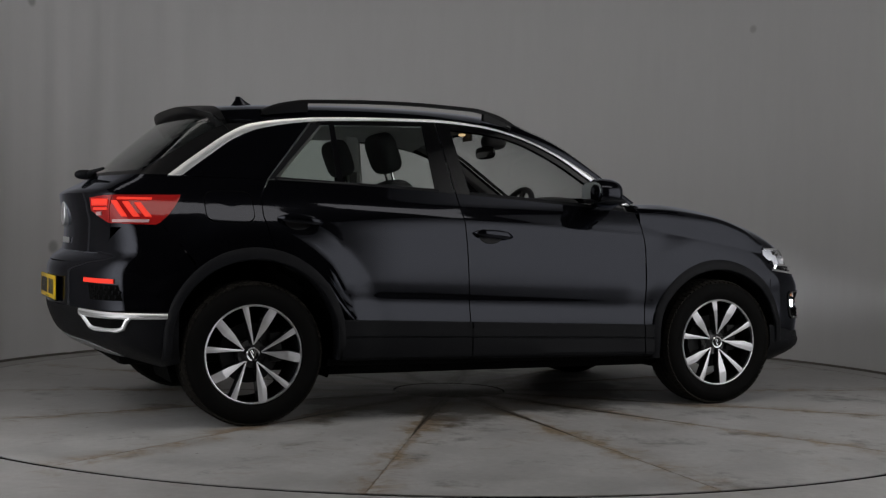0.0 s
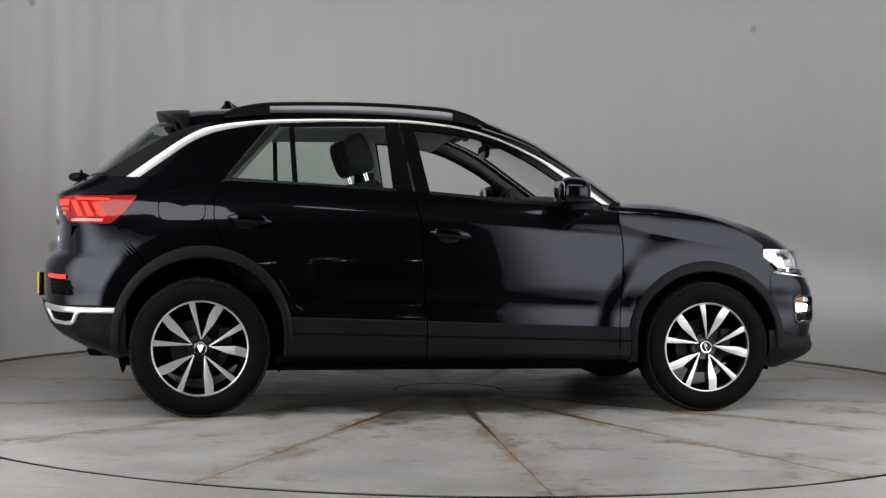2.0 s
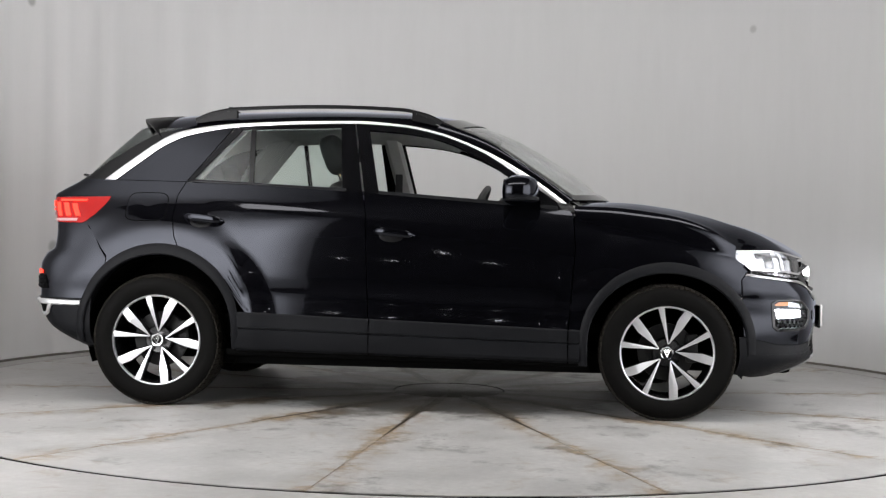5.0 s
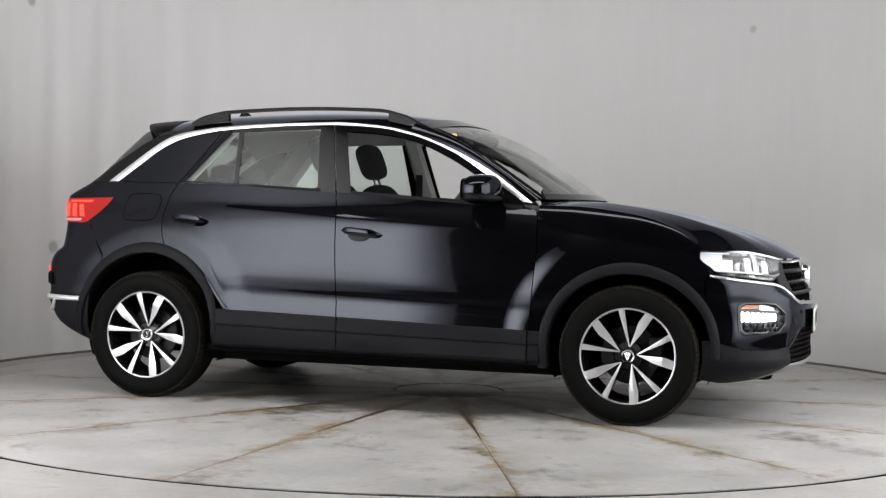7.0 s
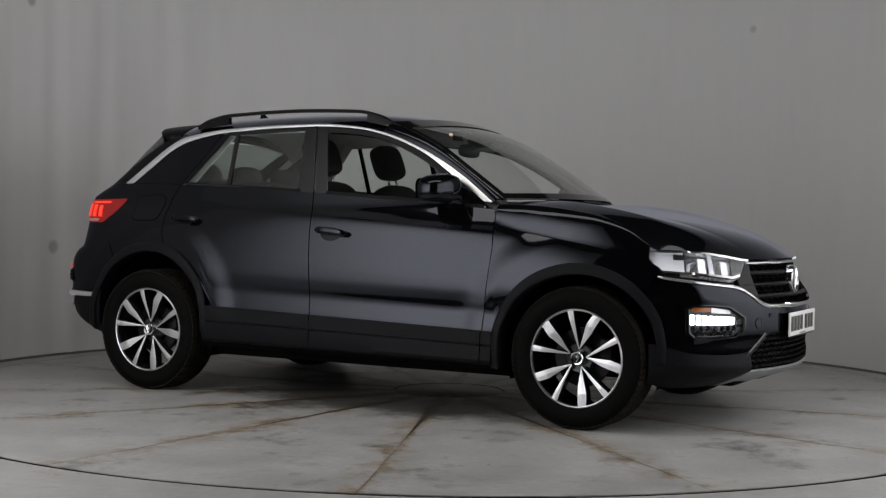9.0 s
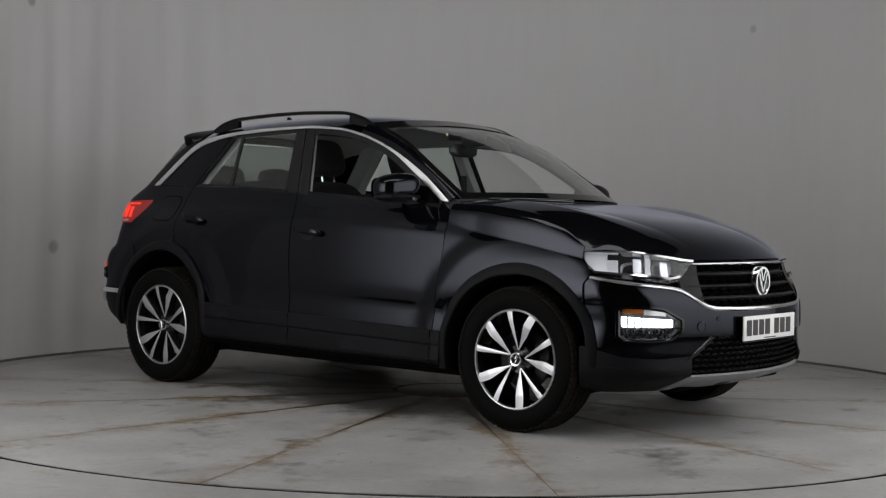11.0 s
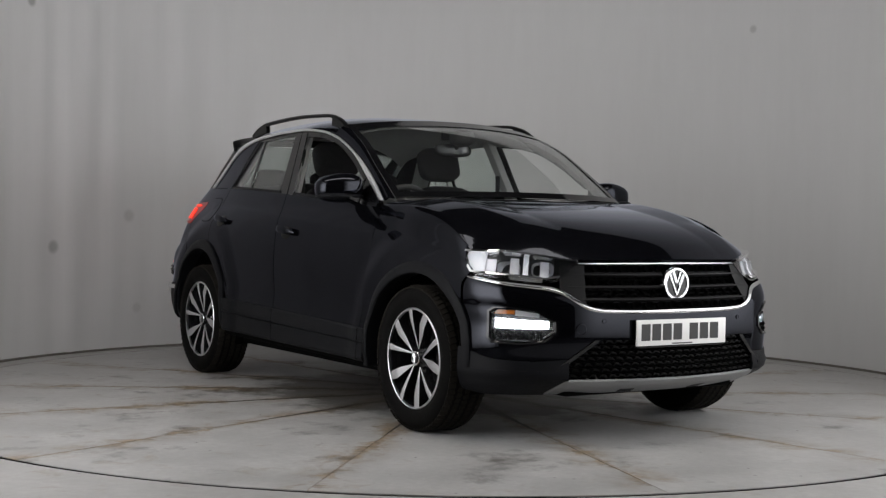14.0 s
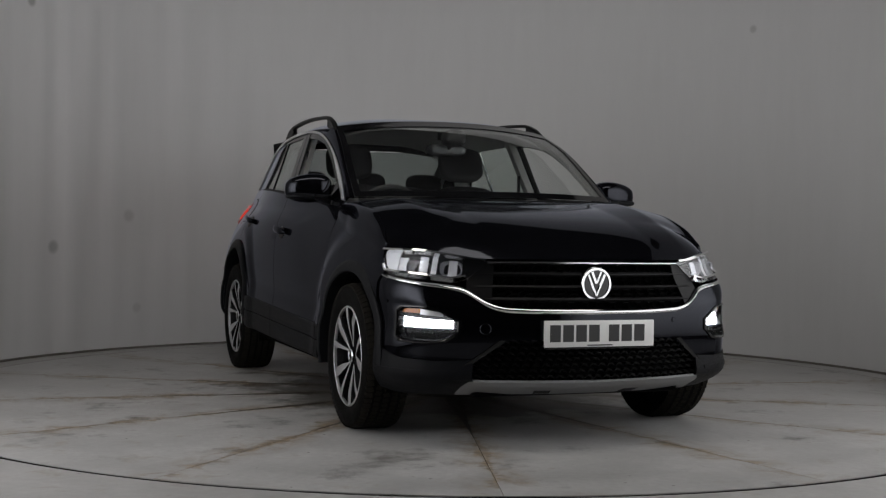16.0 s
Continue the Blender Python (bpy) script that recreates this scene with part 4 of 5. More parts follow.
reflector = material("lamp_reflector", (0.90, 0.91, 0.94), 0.25, 0.45)
bezel = material("lamp_bezel", (0.035, 0.036, 0.04), 0.30, 0.3)
guide = material("white_light_guide", (0.93, 0.94, 0.97), 0.30, 0.0)
for s in SIDES:
    lamp = new("headlight")
    lamp.parent = car
    tagged(lamp, "clear headlight with chrome bowls")

    def sheet(name, a, b, lo, hi, out, mat, nu=16, nv=8, thick=0.004, parent=None):
        rows = []
        for j in range(nv + 1):
            r = []
            for i in range(nu + 1):
                ph = lerp(a, b, i / nu)
                z = lerp(lo(ph), hi(ph), j / nv)
                p = round_point(NP, radians(ph), z, out)
                p.y *= s
                r.append(p)
            rows.append(r[::-1] if s > 0 else r)
        return part(name, skin(rows, -thick), mat, parent or lamp)
    sheet("bowl", 31, 62.3, lambda p: lamp_low(p) + 0.002, lambda p: lamp_top(p) - 0.002, -0.055, bezel)
    l = sheet("lens", 30.8, 62.6, lamp_low, lambda p: lamp_top(p) - 0.001, 0.001, LENS, 24, 8, 0.003)
    l.visible_shadow = False
    sheet("brow", 31, 62.0, lambda p: lamp_top(p) - 0.010, lambda p: lamp_top(p) - 0.003, -0.008, CHROME, 24, 2, 0.03)
    sheet("lamp_tip", 55.5, 62.2, lambda p: lamp_low(p) + 0.003, lambda p: lamp_top(p) - 0.010, -0.014, guide, 10, 6)
    sheet("lamp_inner", 30.9, 37.2, lambda p: lamp_low(p) + 0.002, lambda p: lamp_top(p) - 0.010, -0.010, GRILLE, 10, 6)
    # pale sheets paint in the bright reflection on one half of each bowl
    for ph in (46.4, 38.6):
        sheet("bowl_highlight", ph, ph + 2.3, lambda p: lamp_low(p) + 0.018, lambda p: lamp_top(p) - 0.020, -0.016, reflector, 4, 6)
    sheet("light_guide", 43.9, 45.3, lambda p: lamp_low(p) + 0.010, lambda p: lamp_top(p) - 0.012, -0.012, guide, 4, 6)
    sheet("light_guide", 52.6, 55.6, lambda p: lamp_low(p) + 0.020, lambda p: lamp_top(p) - 0.030, -0.022, guide, 4, 6)
    sheet("lamp_floor", 36, 60.0, lambda p: lamp_low(p) + 0.002, lambda p: lamp_low(p) + 0.010, -0.010, CHROME, 20, 2, 0.03)
    for ph, rr in ((49.0, 0.042), (40.2, 0.040)):
        q = round_point(NP, radians(ph), 0.762, -0.015)
        q.y *= s
        d = Vector((0.93, s * 0.36, 0)).normalized()
        e1 = Vector((-d.y, d.x, 0))
        bm = bmesh.new()
        rows = []
        for k, (r, dep) in enumerate(((rr, 0.0), (rr * 0.96, -0.008), (rr * 0.8, -0.03), (rr * 0.5, -0.044), (0.001, -0.05))):
            sq = 3.2
            row = []
            for i in range(32):
                a = 2 * math.pi * i / 32
                ca, sa = math.cos(a), math.sin(a)
                kx = math.copysign(abs(ca) ** (2 / sq), ca) * 1.25
                kz = math.copysign(abs(sa) ** (2 / sq), sa) * 0.82
                row.append(q + e1 * r * kx + Vector((0, 0, r * kz)) + d * dep)
            rows.append(row)
        skin(rows, bm=bm, closed=True)
        part("reflector", bm, reflector, lamp)
        bm = bmesh.new()
        blob(bm, q - d * 0.03, (0.022, 0.022, 0.022), 2, 12, 8)
        part("bulb", bm, LENS, lamp)
    bm = bmesh.new()
    q = round_point(NP, radians(44.6), 0.762, -0.012)
    q.y *= s
    box(bm, q, (0.012, 0.010, 0.075), 0.003, Matrix.Rotation(s * 0.35, 4, "X"))
    part("divider", bm, guide, lamp)

# fog lamp pockets with the lit daytime lights
for s in SIDES:
    out_l = POCKET

    def pt(ph, z, out):
        p = round_point(NP, radians(ph), z, out)
        p.y *= s
        return p
    cen = (44.5, 0.53)

    def loop(k, out):
        r = []
        for (a, b), (c2, d2) in zip(out_l, out_l[1:] + out_l[:1]):
            for t in (0.0, 0.33, 0.67):
                ph, z = lerp(a, c2, t), lerp(b, d2, t)
                r.append(pt(lerp(cen[0], ph, k), lerp(cen[1], z, k), out))
        return r
    rows = [loop(1.07, -0.002), loop(1.06, 0.006), loop(0.98, 0.007), loop(0.93, 0.002), loop(0.90, -0.012), loop(0.88, -0.046)]
    bm = skin([r[::-1] if s > 0 else r for r in rows[:4]], closed=True)
    fog = part("fog_lamp", bm, GLOSS, car, "black fog lamp pocket with lit daytime light")
    part("pocket_wall", skin([r[::-1] if s > 0 else r for r in rows[3:]], closed=True), DARK, fog)
    part("pocket", skin([loop(k, -0.044) for k in (0.90, 0.6, 0.3, 0.01)], closed=True), DARK, fog)
    # eight small emitters, each facing straight ahead, in steps round the corner
    bm = bmesh.new()
    for i in range(8):
        a, c2 = pt(lerp(38.0, 51.6, i / 8), 0.535, -0.030), pt(lerp(38.0, 51.6, (i + 1) / 8), 0.535, -0.030)
        x = (a.x + c2.x) / 2
        hi = lerp(0.543, 0.556, i / 7)
        box(bm, (x - 0.006, (a.y + c2.y) / 2, (0.514 + hi) / 2), (0.012, abs(c2.y - a.y) + 0.001, hi - 0.514))
    part("daytime_light", bm, DRL, fog, "lit white daytime running light", smooth=False)
    # added black plates that limit how far the beam spreads up and down
    for k in range(5):
        rows = [[pt(lerp(37.2, 52.0, i / 10), lerp(0.5125, lerp(0.545, 0.558, i / 10), k / 4), o) for i in range(11)] for o in (-0.030, -0.004)]
        part("beam_baffle", skin(rows, 0.0008), DARK, fog)
    rows = [[pt(lerp(46.5, 51.6, i / 6), lerp(0.574, 0.592, v), -0.020) for i in range(7)] for v in (0, 0.5, 1)]
    part("indicator_lens", skin(rows, 0.003 * s), AMBER, fog)
    rows = [[pt(lerp(40.5, 46.3, i / 6), lerp(lerp(0.562, 0.568, i / 6), lerp(0.578, 0.592, i / 6), v), -0.020) for i in range(7)] for v in (0, 0.5, 1)]
    part("fog_lens", skin(rows, 0.003 * s), reflector, fog, "pale clear lens")
    for i in range(7):
        for j in range(2):
            c = pt(39.5 + i * 1.95 + j * 0.95, 0.497 - j * 0.022, -0.012)
            bm = bmesh.new()
            skin([[c + Vector((0.0 + dx, r * math.cos(math.pi * k / 3) * 1.2, r * math.sin(math.pi * k / 3) * 0.8)) for k in range(6)] for r, dx in ((0.0145, -0.004), (0.0145, 0.004), (0.012, 0.004), (0.012, -0.004))], bm=bm, closed=True)
            part("mesh_cell", bm, DARK, fog, smooth=False)
    # parking sensor and tow eye cover
    for ph, z, r in ((24.0, 0.548, 0.010), (30.0, 0.515, 0.024)):
        if r > 0.02 and s > 0:
            continue
        bm = skin([[pt(ph + math.degrees(rr / 0.98) * math.cos(2 * math.pi * k / 24), z + rr * math.sin(2 * math.pi * k / 24), o) for k in range(24)]
                   for rr, o in ((r, -0.003), (r, 0.0025), (r * 0.94, 0.0035), (r * 0.88, 0.0022), (0.0004, 0.0022))], closed=True)
        part("sensor" if r < 0.02 else "tow_cover", bm, PAINT, front_bumper)


def number_plate(name, mat, x, zc, facing, label):
    """A flat plate; its characters are plain bars."""
    bm = bmesh.new()
    box(bm, (x, 0, zc), (0.008, 0.522, 0.113), 0.003)
    plate = part(name, bm, mat, car, label)
    bm = bmesh.new()
    box(bm, (x - facing * 0.008, 0, zc - 0.006), (0.014, 0.50, 0.120), 0.004)
    part("plate_holder", bm, GLOSS, plate)
    y = -0.235
    for w in (0.05, 0.05, 0.05, 0.05, None, 0.05, 0.05, 0.05):
        if w is None:
            y += 0.033
            continue
        bm = bmesh.new()
        box(bm, (x + facing * 0.0045, facing * (y + w / 2), zc + 0.002), (0.0012, w, 0.072))
        part("plate_bar", bm, PLATEINK, plate, smooth=False)
        y += w + 0.011
    bm = bmesh.new()
    box(bm, (x + facing * 0.0045, 0, zc - 0.049), (0.0012, 0.12, 0.005))
    part("plate_bar", bm, PLATEINK, plate, smooth=False)
    return plate


number_plate("front_plate", PLATEWHITE, 2.136, 0.497, 1, "white number plate with dark bars")


# ---------------------------------------------------------------- the car: tail


def q_end(z):
    x = edge_q(z) - G
    return math.degrees(math.atan2(half(x, z), -1.2 - x))



rear_bumper = wrap("rear_bumper", TP, 0, q_end, lambda p: 0.540, lin([(0, 0.742), (32, 0.748), (42, 0.860), (47, 0.920), (60, 0.925), (67, 0.80)]), PAINT, car, nu=44, nv=18)[0]
wrap("rear_lower_cladding", TP, 0, 63, lin([(0, 0.30), (40, 0.30), (56, 0.27), (63, 0.30)]), lambda p: 0.537, CLAD, car, 0.003, 40, 10, label="dark grained plastic lower bumper")
wrap("diffuser", TP, 0, 40, 0.302, lin([(0, 0.375), (28, 0.37), (40, 0.315)]), SILVER, car, 0.012, 26, 5, bulge=0.006, label="silver diffuser panel")
tailgate = wrap("tailgate", TP, 0, lin([(0.75, 33.0), (0.86, 41.8), (1.08, 41.8)]), 0.748, 1.072, PAINT, car, nu=30, nv=20)[0]
wrap("rear_deck", TP, 0, lin([(1.07, 59.5), (1.16, 54.5)]), 1.073, 1.163, PAINT, car, nu=40, nv=8)
# rear lamps
tail_hi = lin([(32, 1.050), (42, 1.064), (60, 1.070)])
tail_lo = lin([(31, 0.990), (33, 0.982), (41, 0.934), (55.7, 0.930), (58.3, 0.985), (59.8, 1.066)])
wrap("rear_panel", TP, 41.0, 60.0, lambda p: 0.915, lambda p: 1.072, PAINT, car, -0.002, 20, 8, both=False)
lamps = wrap("tail_lamp", TP, 42.2, 59.6, tail_lo, tail_hi, REDLENS, car, 0.002, 20, 8, thick=0.014, both=False, label="red tail lamp, lit")
lids = wrap("tail_lamp_inner", TP, 31.5, 41.9, tail_lo, tail_hi, REDLENS, car, 0.002, 14, 8, thick=0.014, both=False, label="red inner tail lamp, lit")
for k, s in enumerate(SIDES):
    def sheet(name, a, b, z0, z1, slope, mat, parent):
        rows = []
        for v in (0, 0.5, 1):
            r = []
            for i in range(9):
                ph = lerp(a, b, i / 8) + slope * (v - 0.5)
                p = round_point(TP, radians(ph), lerp(z0, z1, v), 0.0045)
                p.y *= s
                r.append(p)
            rows.append(r)
        part(name, skin(rows, 0.004 * -s), mat, parent)
    for i in range(3):
        sheet("light_bar", 44.4 + i * 2.9, 45.9 + i * 2.9, 0.964, 1.036 - 0.004 * i, -4.2, REDGLOW, lamps[k])
    sheet("light_bar", 43.6, 52.0, 1.043, 1.052, 0, REDGLOW, lamps[k])
    sheet("reverse_lens", 43.4, 53.5, 0.938, 0.951, 0, WHITELENS, lamps[k])
    sheet("light_bar", 33.4, 41.2, 1.015, 1.044, 0, REDGLOW, lids[k])
    sheet("light_bar", 34.0, 41.2, 0.994, 1.004, 0, REDGLOW, lids[k])
    sheet("reverse_lens", 35.5, 38.5, 0.968, 0.985, 0, WHITELENS, lids[k])
    # the bumper reflector is no lamp; its brightness is added as glow
    sheet("glowing_reflector", 35.6, 47.8, 0.662, 0.682, 0, REDGLOW, rear_bumper)
    # mesh insert and chrome exhaust trim
    rows = [[round_point(TP, radians(lerp(38.5, 49.5, i / 10) + 1.2 * (0.5 - v)), lerp(0.585, 0.656, v), 0.003) for i in range(11)] for v in (0, 0.5, 1)]
    for r in rows:
        for p in r:
            p.y *= s
    ins = part("bumper_insert", skin(rows, 0.003 * -s), DARK, rear_bumper)
    for i in range(6):
        for j in range(3):
            c = round_point(TP, radians(39.6 + i * 1.75 + (j % 2) * 0.85), 0.600 + j * 0.020, 0.005)
            c.y *= s
            bm = bmesh.new()
            skin([[c + Vector((0.6 * dx, s * (r * math.cos(math.pi * q / 3)), r * math.sin(math.pi * q / 3) * 0.75)) for q in range(6)] for r, dx in ((0.0145, 0.005), (0.0145, -0.005), (0.0115, -0.005), (0.0115, 0.005))], bm=bm, closed=True)
            part("mesh_cell", bm, CLAD, ins, smooth=False)
    loop_c = [(34.0, 0.524), (35.5, 0.500), (38.0, 0.458), (40.0, 0.450), (49.0, 0.452), (50.5, 0.462), (51.5, 0.500), (52.0, 0.508)]
    path = []
    for ph, z in loop_c:
        p = round_point(TP, radians(ph), z, 0.010)
        p.y *= s
        path.append(p)
    bm = bmesh.new()
    rod(bm, path, 0.011, 8)
    part("exhaust_trim", bm, SATIN, car, "satin chrome exhaust surround")
    rows = [[round_point(TP, radians(lerp(33.5, 60.5, i / 20)), lerp(0.508, lerp(0.536, 0.524, i / 20), v), 0.008 + 0.008 * math.sin(math.pi * v)) for i in range(21)] for v in (0, 0.3, 0.7, 1)]
    for r in rows:
        for p in r:
            p.y *= s
    part("exhaust_trim", skin(rows, 0.006 * -s), SATIN, car)
    rows = [[round_point(TP, radians(lerp(36.2, 51, i / 10)), lerp(0.460, 0.506, v), 0.005) for i in range(11)] for v in (0, 1)]
    for r in rows:
        for p in r:
            p.y *= s
    part("exhaust_recess", skin(rows, 0.002 * -s), DARK, car)
number_plate("rear_plate", PLATEYELLOW, -2.112, 0.616, -1, "yellow number plate with dark bars")
bm = bmesh.new()
c, m = Vector((-2.036, 0.0, 0.975)), 36
skin([[c + Vector((-x, r * math.cos(2 * math.pi * i / m), r * math.sin(2 * math.pi * i / m))) for i in range(m)] for r, x in ((0.060, -0.02), (0.060, 0.006), (0.056, 0.010), (0.050, 0.009), (0.0005, 0.006))], bm=bm, closed=True)
part("rear_badge", bm, SATIN, car, "round chrome badge")
bm = bmesh.new()
box(bm, (-2.028, 0.0, 0.845), (0.006, 0.20, 0.028), 0.002)
part("model_script", bm, SATIN, car)

# rear window, pillars beside it, spoiler
trim_x = lin(sorted((p.y, p.x) for p in TU if p.x < -0.95))


def trim_phi(z):
    x = trim_x(z)
    return math.degrees(math.atan2(half(x, z), -1.2 - x))


ob = wrap("rear_window", TP, 0, lambda z: trim_phi(z) - 8, 1.168, 1.44, PRIVACY, car, -0.006, 24, 10, thick=0.004, label="tinted glass rear window")[0]
ob.visible_shadow = False
wrap("rear_window_frame", TP, lambda z: trim_phi(z) - 9, lambda z: trim_phi(z) + 0.3, 1.164, 1.42, GRILLE, car, -0.002, 8, 12, both=False)
wrap("rear_window_frame", TP, 0, lambda z: trim_phi(z) - 8, 1.164, 1.182, GRILLE, car, -0.003, 20, 2, thick=0.004)


def spoiler_f(u, v):
    w = lerp(-1, 1, u)
    q = abs(w)
    top = roof_f(u, 0.0)
    ysp = math.copysign(0.60 * q ** 0.9, w)
    te = Vector((-1.530 + 0.095 * q ** 4, ysp, 1.514 - 0.058 * q ** 3))
    lo = Vector((-1.515 + 0.090 * q ** 4, ysp, 1.486 - 0.062 * q ** 3))
    gl = Vector((-1.46 + 0.05 * q ** 3, ysp, 1.446 - 0.055 * q ** 3))
    top = Vector((top.x, lerp(top.y, ysp, 0.0), top.z))
    if v < 0.5:
        k = v / 0.5
        m = (top + te) / 2 + Vector((0, 0, 0.006))
        return top * (1 - k) ** 2 + m * 2 * k * (1 - k) + te * k * k
    if v < 0.7:
        return te.lerp(lo, (v - 0.5) / 0.2)
    return lo.lerp(gl, (v - 0.7) / 0.3)


rows = grid(spoiler_f, 32, 20)
spoiler = part("spoiler", skin(rows, 0.004), GRILLE, car)
# wiper, brake light, aerial
bm = bmesh.new()
rod(bm, [(-1.93, 0.0, 1.165), (-1.915, -0.08, 1.185), (-1.90, -0.32, 1.195)], [0.016, 0.011, 0.007], 8)
blob(bm, (-1.935, 0.0, 1.172), (0.11, 0.075, 0.05), 2.4)
part("rear_wiper", bm, CLAD, car)
bm = bmesh.new()
rows = []
for x0, x1, w, z in ((-1.20, -1.06, 0.022, 1.545), (-1.195, -1.075, 0.018, 1.558), (-1.175, -1.12, 0.008, 1.585), (-1.170, -1.145, 0.004, 1.605)):
    rows.append([Vector(((x0 + x1) / 2 + (x1 - x0) / 2 * math.cos(a), w * math.sin(a), z)) for a in [2 * math.pi * i / 16 for i in range(16)]])
skin(rows, bm=bm, closed=True)
part("aerial", bm, PAINT, car)
# roof rails
rail = curve([(-1.19, 1.495), (-1.13, 1.522), (-1.078, 1.536), (-0.962, 1.554), (-0.495, 1.566), (-0.085, 1.553), (0.062, 1.522), (0.181, 1.462)])
for s in SIDES:
    rail_obj = new("roof_rail")
    rail_obj.parent = car
    tagged(rail_obj, "black roof rail")
    n = 48
    rows = []
    xs = [lerp(-1.19, 0.185, i / n) for i in range(n + 1)]
    for x in xs:
        zt = rail(x)
        yb = half(x, trim_top_z(x)) - 0.055
        h = 0.018 if -1.02 < x < 0.02 else 0.024
        rows.append([Vector((x, s * (yb + dy), zt + dz)) for dy, dz in ((0.016, -h), (0.018, -0.008), (0.010, 0.0), (-0.008, 0.0), (-0.014, -0.008), (-0.012, -h))])
    bm = bmesh.new()
    skin(rows, bm=bm, closed=True)
    part("bar", bm, GRILLE, rail_obj)
    for x0, x1 in ((-1.18, -0.96), (-0.02, 0.17)):
        rows = []
        for i in range(9):
            x = lerp(x0, x1, i / 8)
            yb = half(x, trim_top_z(x)) - 0.055
            rows.append([Vector((x, s * (yb + dy), z)) for dy, z in ((0.016, min(trim_top_z(x) + 0.030, rail(x) - 0.012)), (0.014, rail(x) - 0.01), (-0.010, rail(x) - 0.01), (-0.013, min(trim_top_z(x) + 0.034, rail(x) - 0.012)))])
        part("foot", skin(rows), GRILLE, rail_obj)


# ---------------------------------------------------------------- the car: flanks
def arch_ring(name, cx, cz, inner, outer, bottom, sides=SIDES):
    """The plastic lip round a wheel opening."""
    for s in sides:
        rows = []
        n = 64
        for (rx, rz), out, dz in ((outer, 0.002, 0), (outer, 0.011, 0), ((outer[0] - 0.006, outer[1] - 0.006), 0.015, 0), (((inner[0] + outer[0]) / 2, (inner[1] + outer[1]) / 2), 0.021, 0), ((inner[0] + 0.006, inner[1] + 0.006), 0.021, 0), (inner, 0.016, 0), (inner, -0.07, 0)):
            row = []
            for i in range(-8, n + 9):
                a = math.pi * min(max(i, 0), n) / n
                x, z = cx - rx * math.cos(a), cz + rz * math.sin(a)
                if i < 0:
                    z = lerp(cz, bottom[0], -i / 8)
                if i > n:
                    z = lerp(cz, bottom[1], (i - n) / 8)
                hx, hz = x, max(z, 0.29)
                row.append(Vector((x, s * (half(hx, hz) + out), z)))
            rows.append(row)
        part(name, skin(rows), CLAD, car, "dark grained plastic wheel arch lip")


arch_ring("arch_cladding", -1.285, 0.395, (0.392, 0.378), (0.432, 0.436), (0.315, 0.300))
arch_ring("arch_cladding", 1.295, 0.380, (0.390, 0.346), (0.432, 0.404), (0.262, 0.335))
for cx, r in ((-1.285, 0.405), (1.295, 0.400)):
    for s in SIDES:
        bm = bmesh.new()
        rows = [[(cx - r * math.cos(math.pi * (i - 3) / 24), s * y, 0.36 + r * math.sin(math.pi * (i - 3) / 24)) for i in range(31)] for y in (0.42, 0.60, 0.80)]
        skin(rows, bm=bm)
        f = [bm.verts.new(p) for p in rows[0]]
        bm.faces.new(f)
        part("wheel_housing", bm, DARK, car)


def clad_low(x):
    return lin([(-0.87, 0.302), (0.82, 0.280)])(x)


for x0, x1 in ((-0.872, -0.192), (-0.186, 0.806), (0.812, 0.866)):
    for s in SIDES:
        rows = []
        for t, out in ((1.0, -0.004), (1.0, 0.009), (0.96, 0.013), (0.60, 0.016), (0.585, 0.007), (0.555, 0.007), (0.54, 0.014), (0.12, 0.020), (0.04, 0.016), (-0.02, 0.004), (-0.06, -0.03)):
            row = []
            for i in range(25):
                x = lerp(x0, x1, i / 24)
                z = lerp(clad_low(x), sill_top(x), t)
                row.append(Vector((x, s * (half(x, max(z, 0.34)) + out), z)))
            rows.append(row)
        part("side_cladding", skin(rows), CLAD, car, "dark grained plastic door cladding", sharp=20)
for s in SIDES:
    rows = [[Vector((lerp(-0.93, 0.90, i / 20), s * y, z - 0.012 * i / 20)) for i in range(21)] for y, z in ((0.86, 0.300), (0.845, 0.270), (0.80, 0.258), (0.60, 0.25))]
    part("sill", skin(rows), DARK, car)

# door handles, over thin matt black discs that paint in their cups' shade
for s in SIDES:
    for x0, z0, door in ((-1.172, 0.958, rear_doors), (-0.178, 0.900, front_doors)):
        d = door[0 if s < 0 else 1]
        bm = bmesh.new()
        c = Vector((x0 + 0.095, 0, z0 - 0.004))
        rows = []
        for k, o in ((1.0, 0.0012), (0.9, 0.002), (0.55, 0.0026), (0.02, 0.003)):
            rows.append([side(c.x + 0.062 * k * math.cos(a), c.z - 0.006 + 0.034 * k * math.sin(a), s, o) for a in [2 * math.pi * i / 28 for i in range(28)]])
        part("handle_cup_shade", skin(rows, closed=True), GRILLE, d)
        rows = []
        for i in range(21):
            t = i / 20
            x = lerp(x0, x0 + 0.215, t)
            z = z0 + 0.012 - 0.020 * t + 0.004 * math.sin(math.pi * t)
            h = 0.017 * (1 - abs(2 * t - 1) ** 5) + 0.003
            o = 0.010 + 0.030 * (1 - abs(2 * t - 1) ** 4)
            y = half(x, z)
            rows.append([Vector((x, s * (y + o + dy), z + dz * h)) for dy, dz in ((-0.012, 0.8), (-0.002, 1.0), (0.004, 0.5), (0.005, -0.3), (0.0, -0.9), (-0.012, -1.0))])
        bm = skin(rows, closed=True)
        for r in (rows[0], rows[-1]):
            bm.faces.new([bm.verts.new(p) for p in r])
        part("handle", bm, PAINT, d, "black door handle")

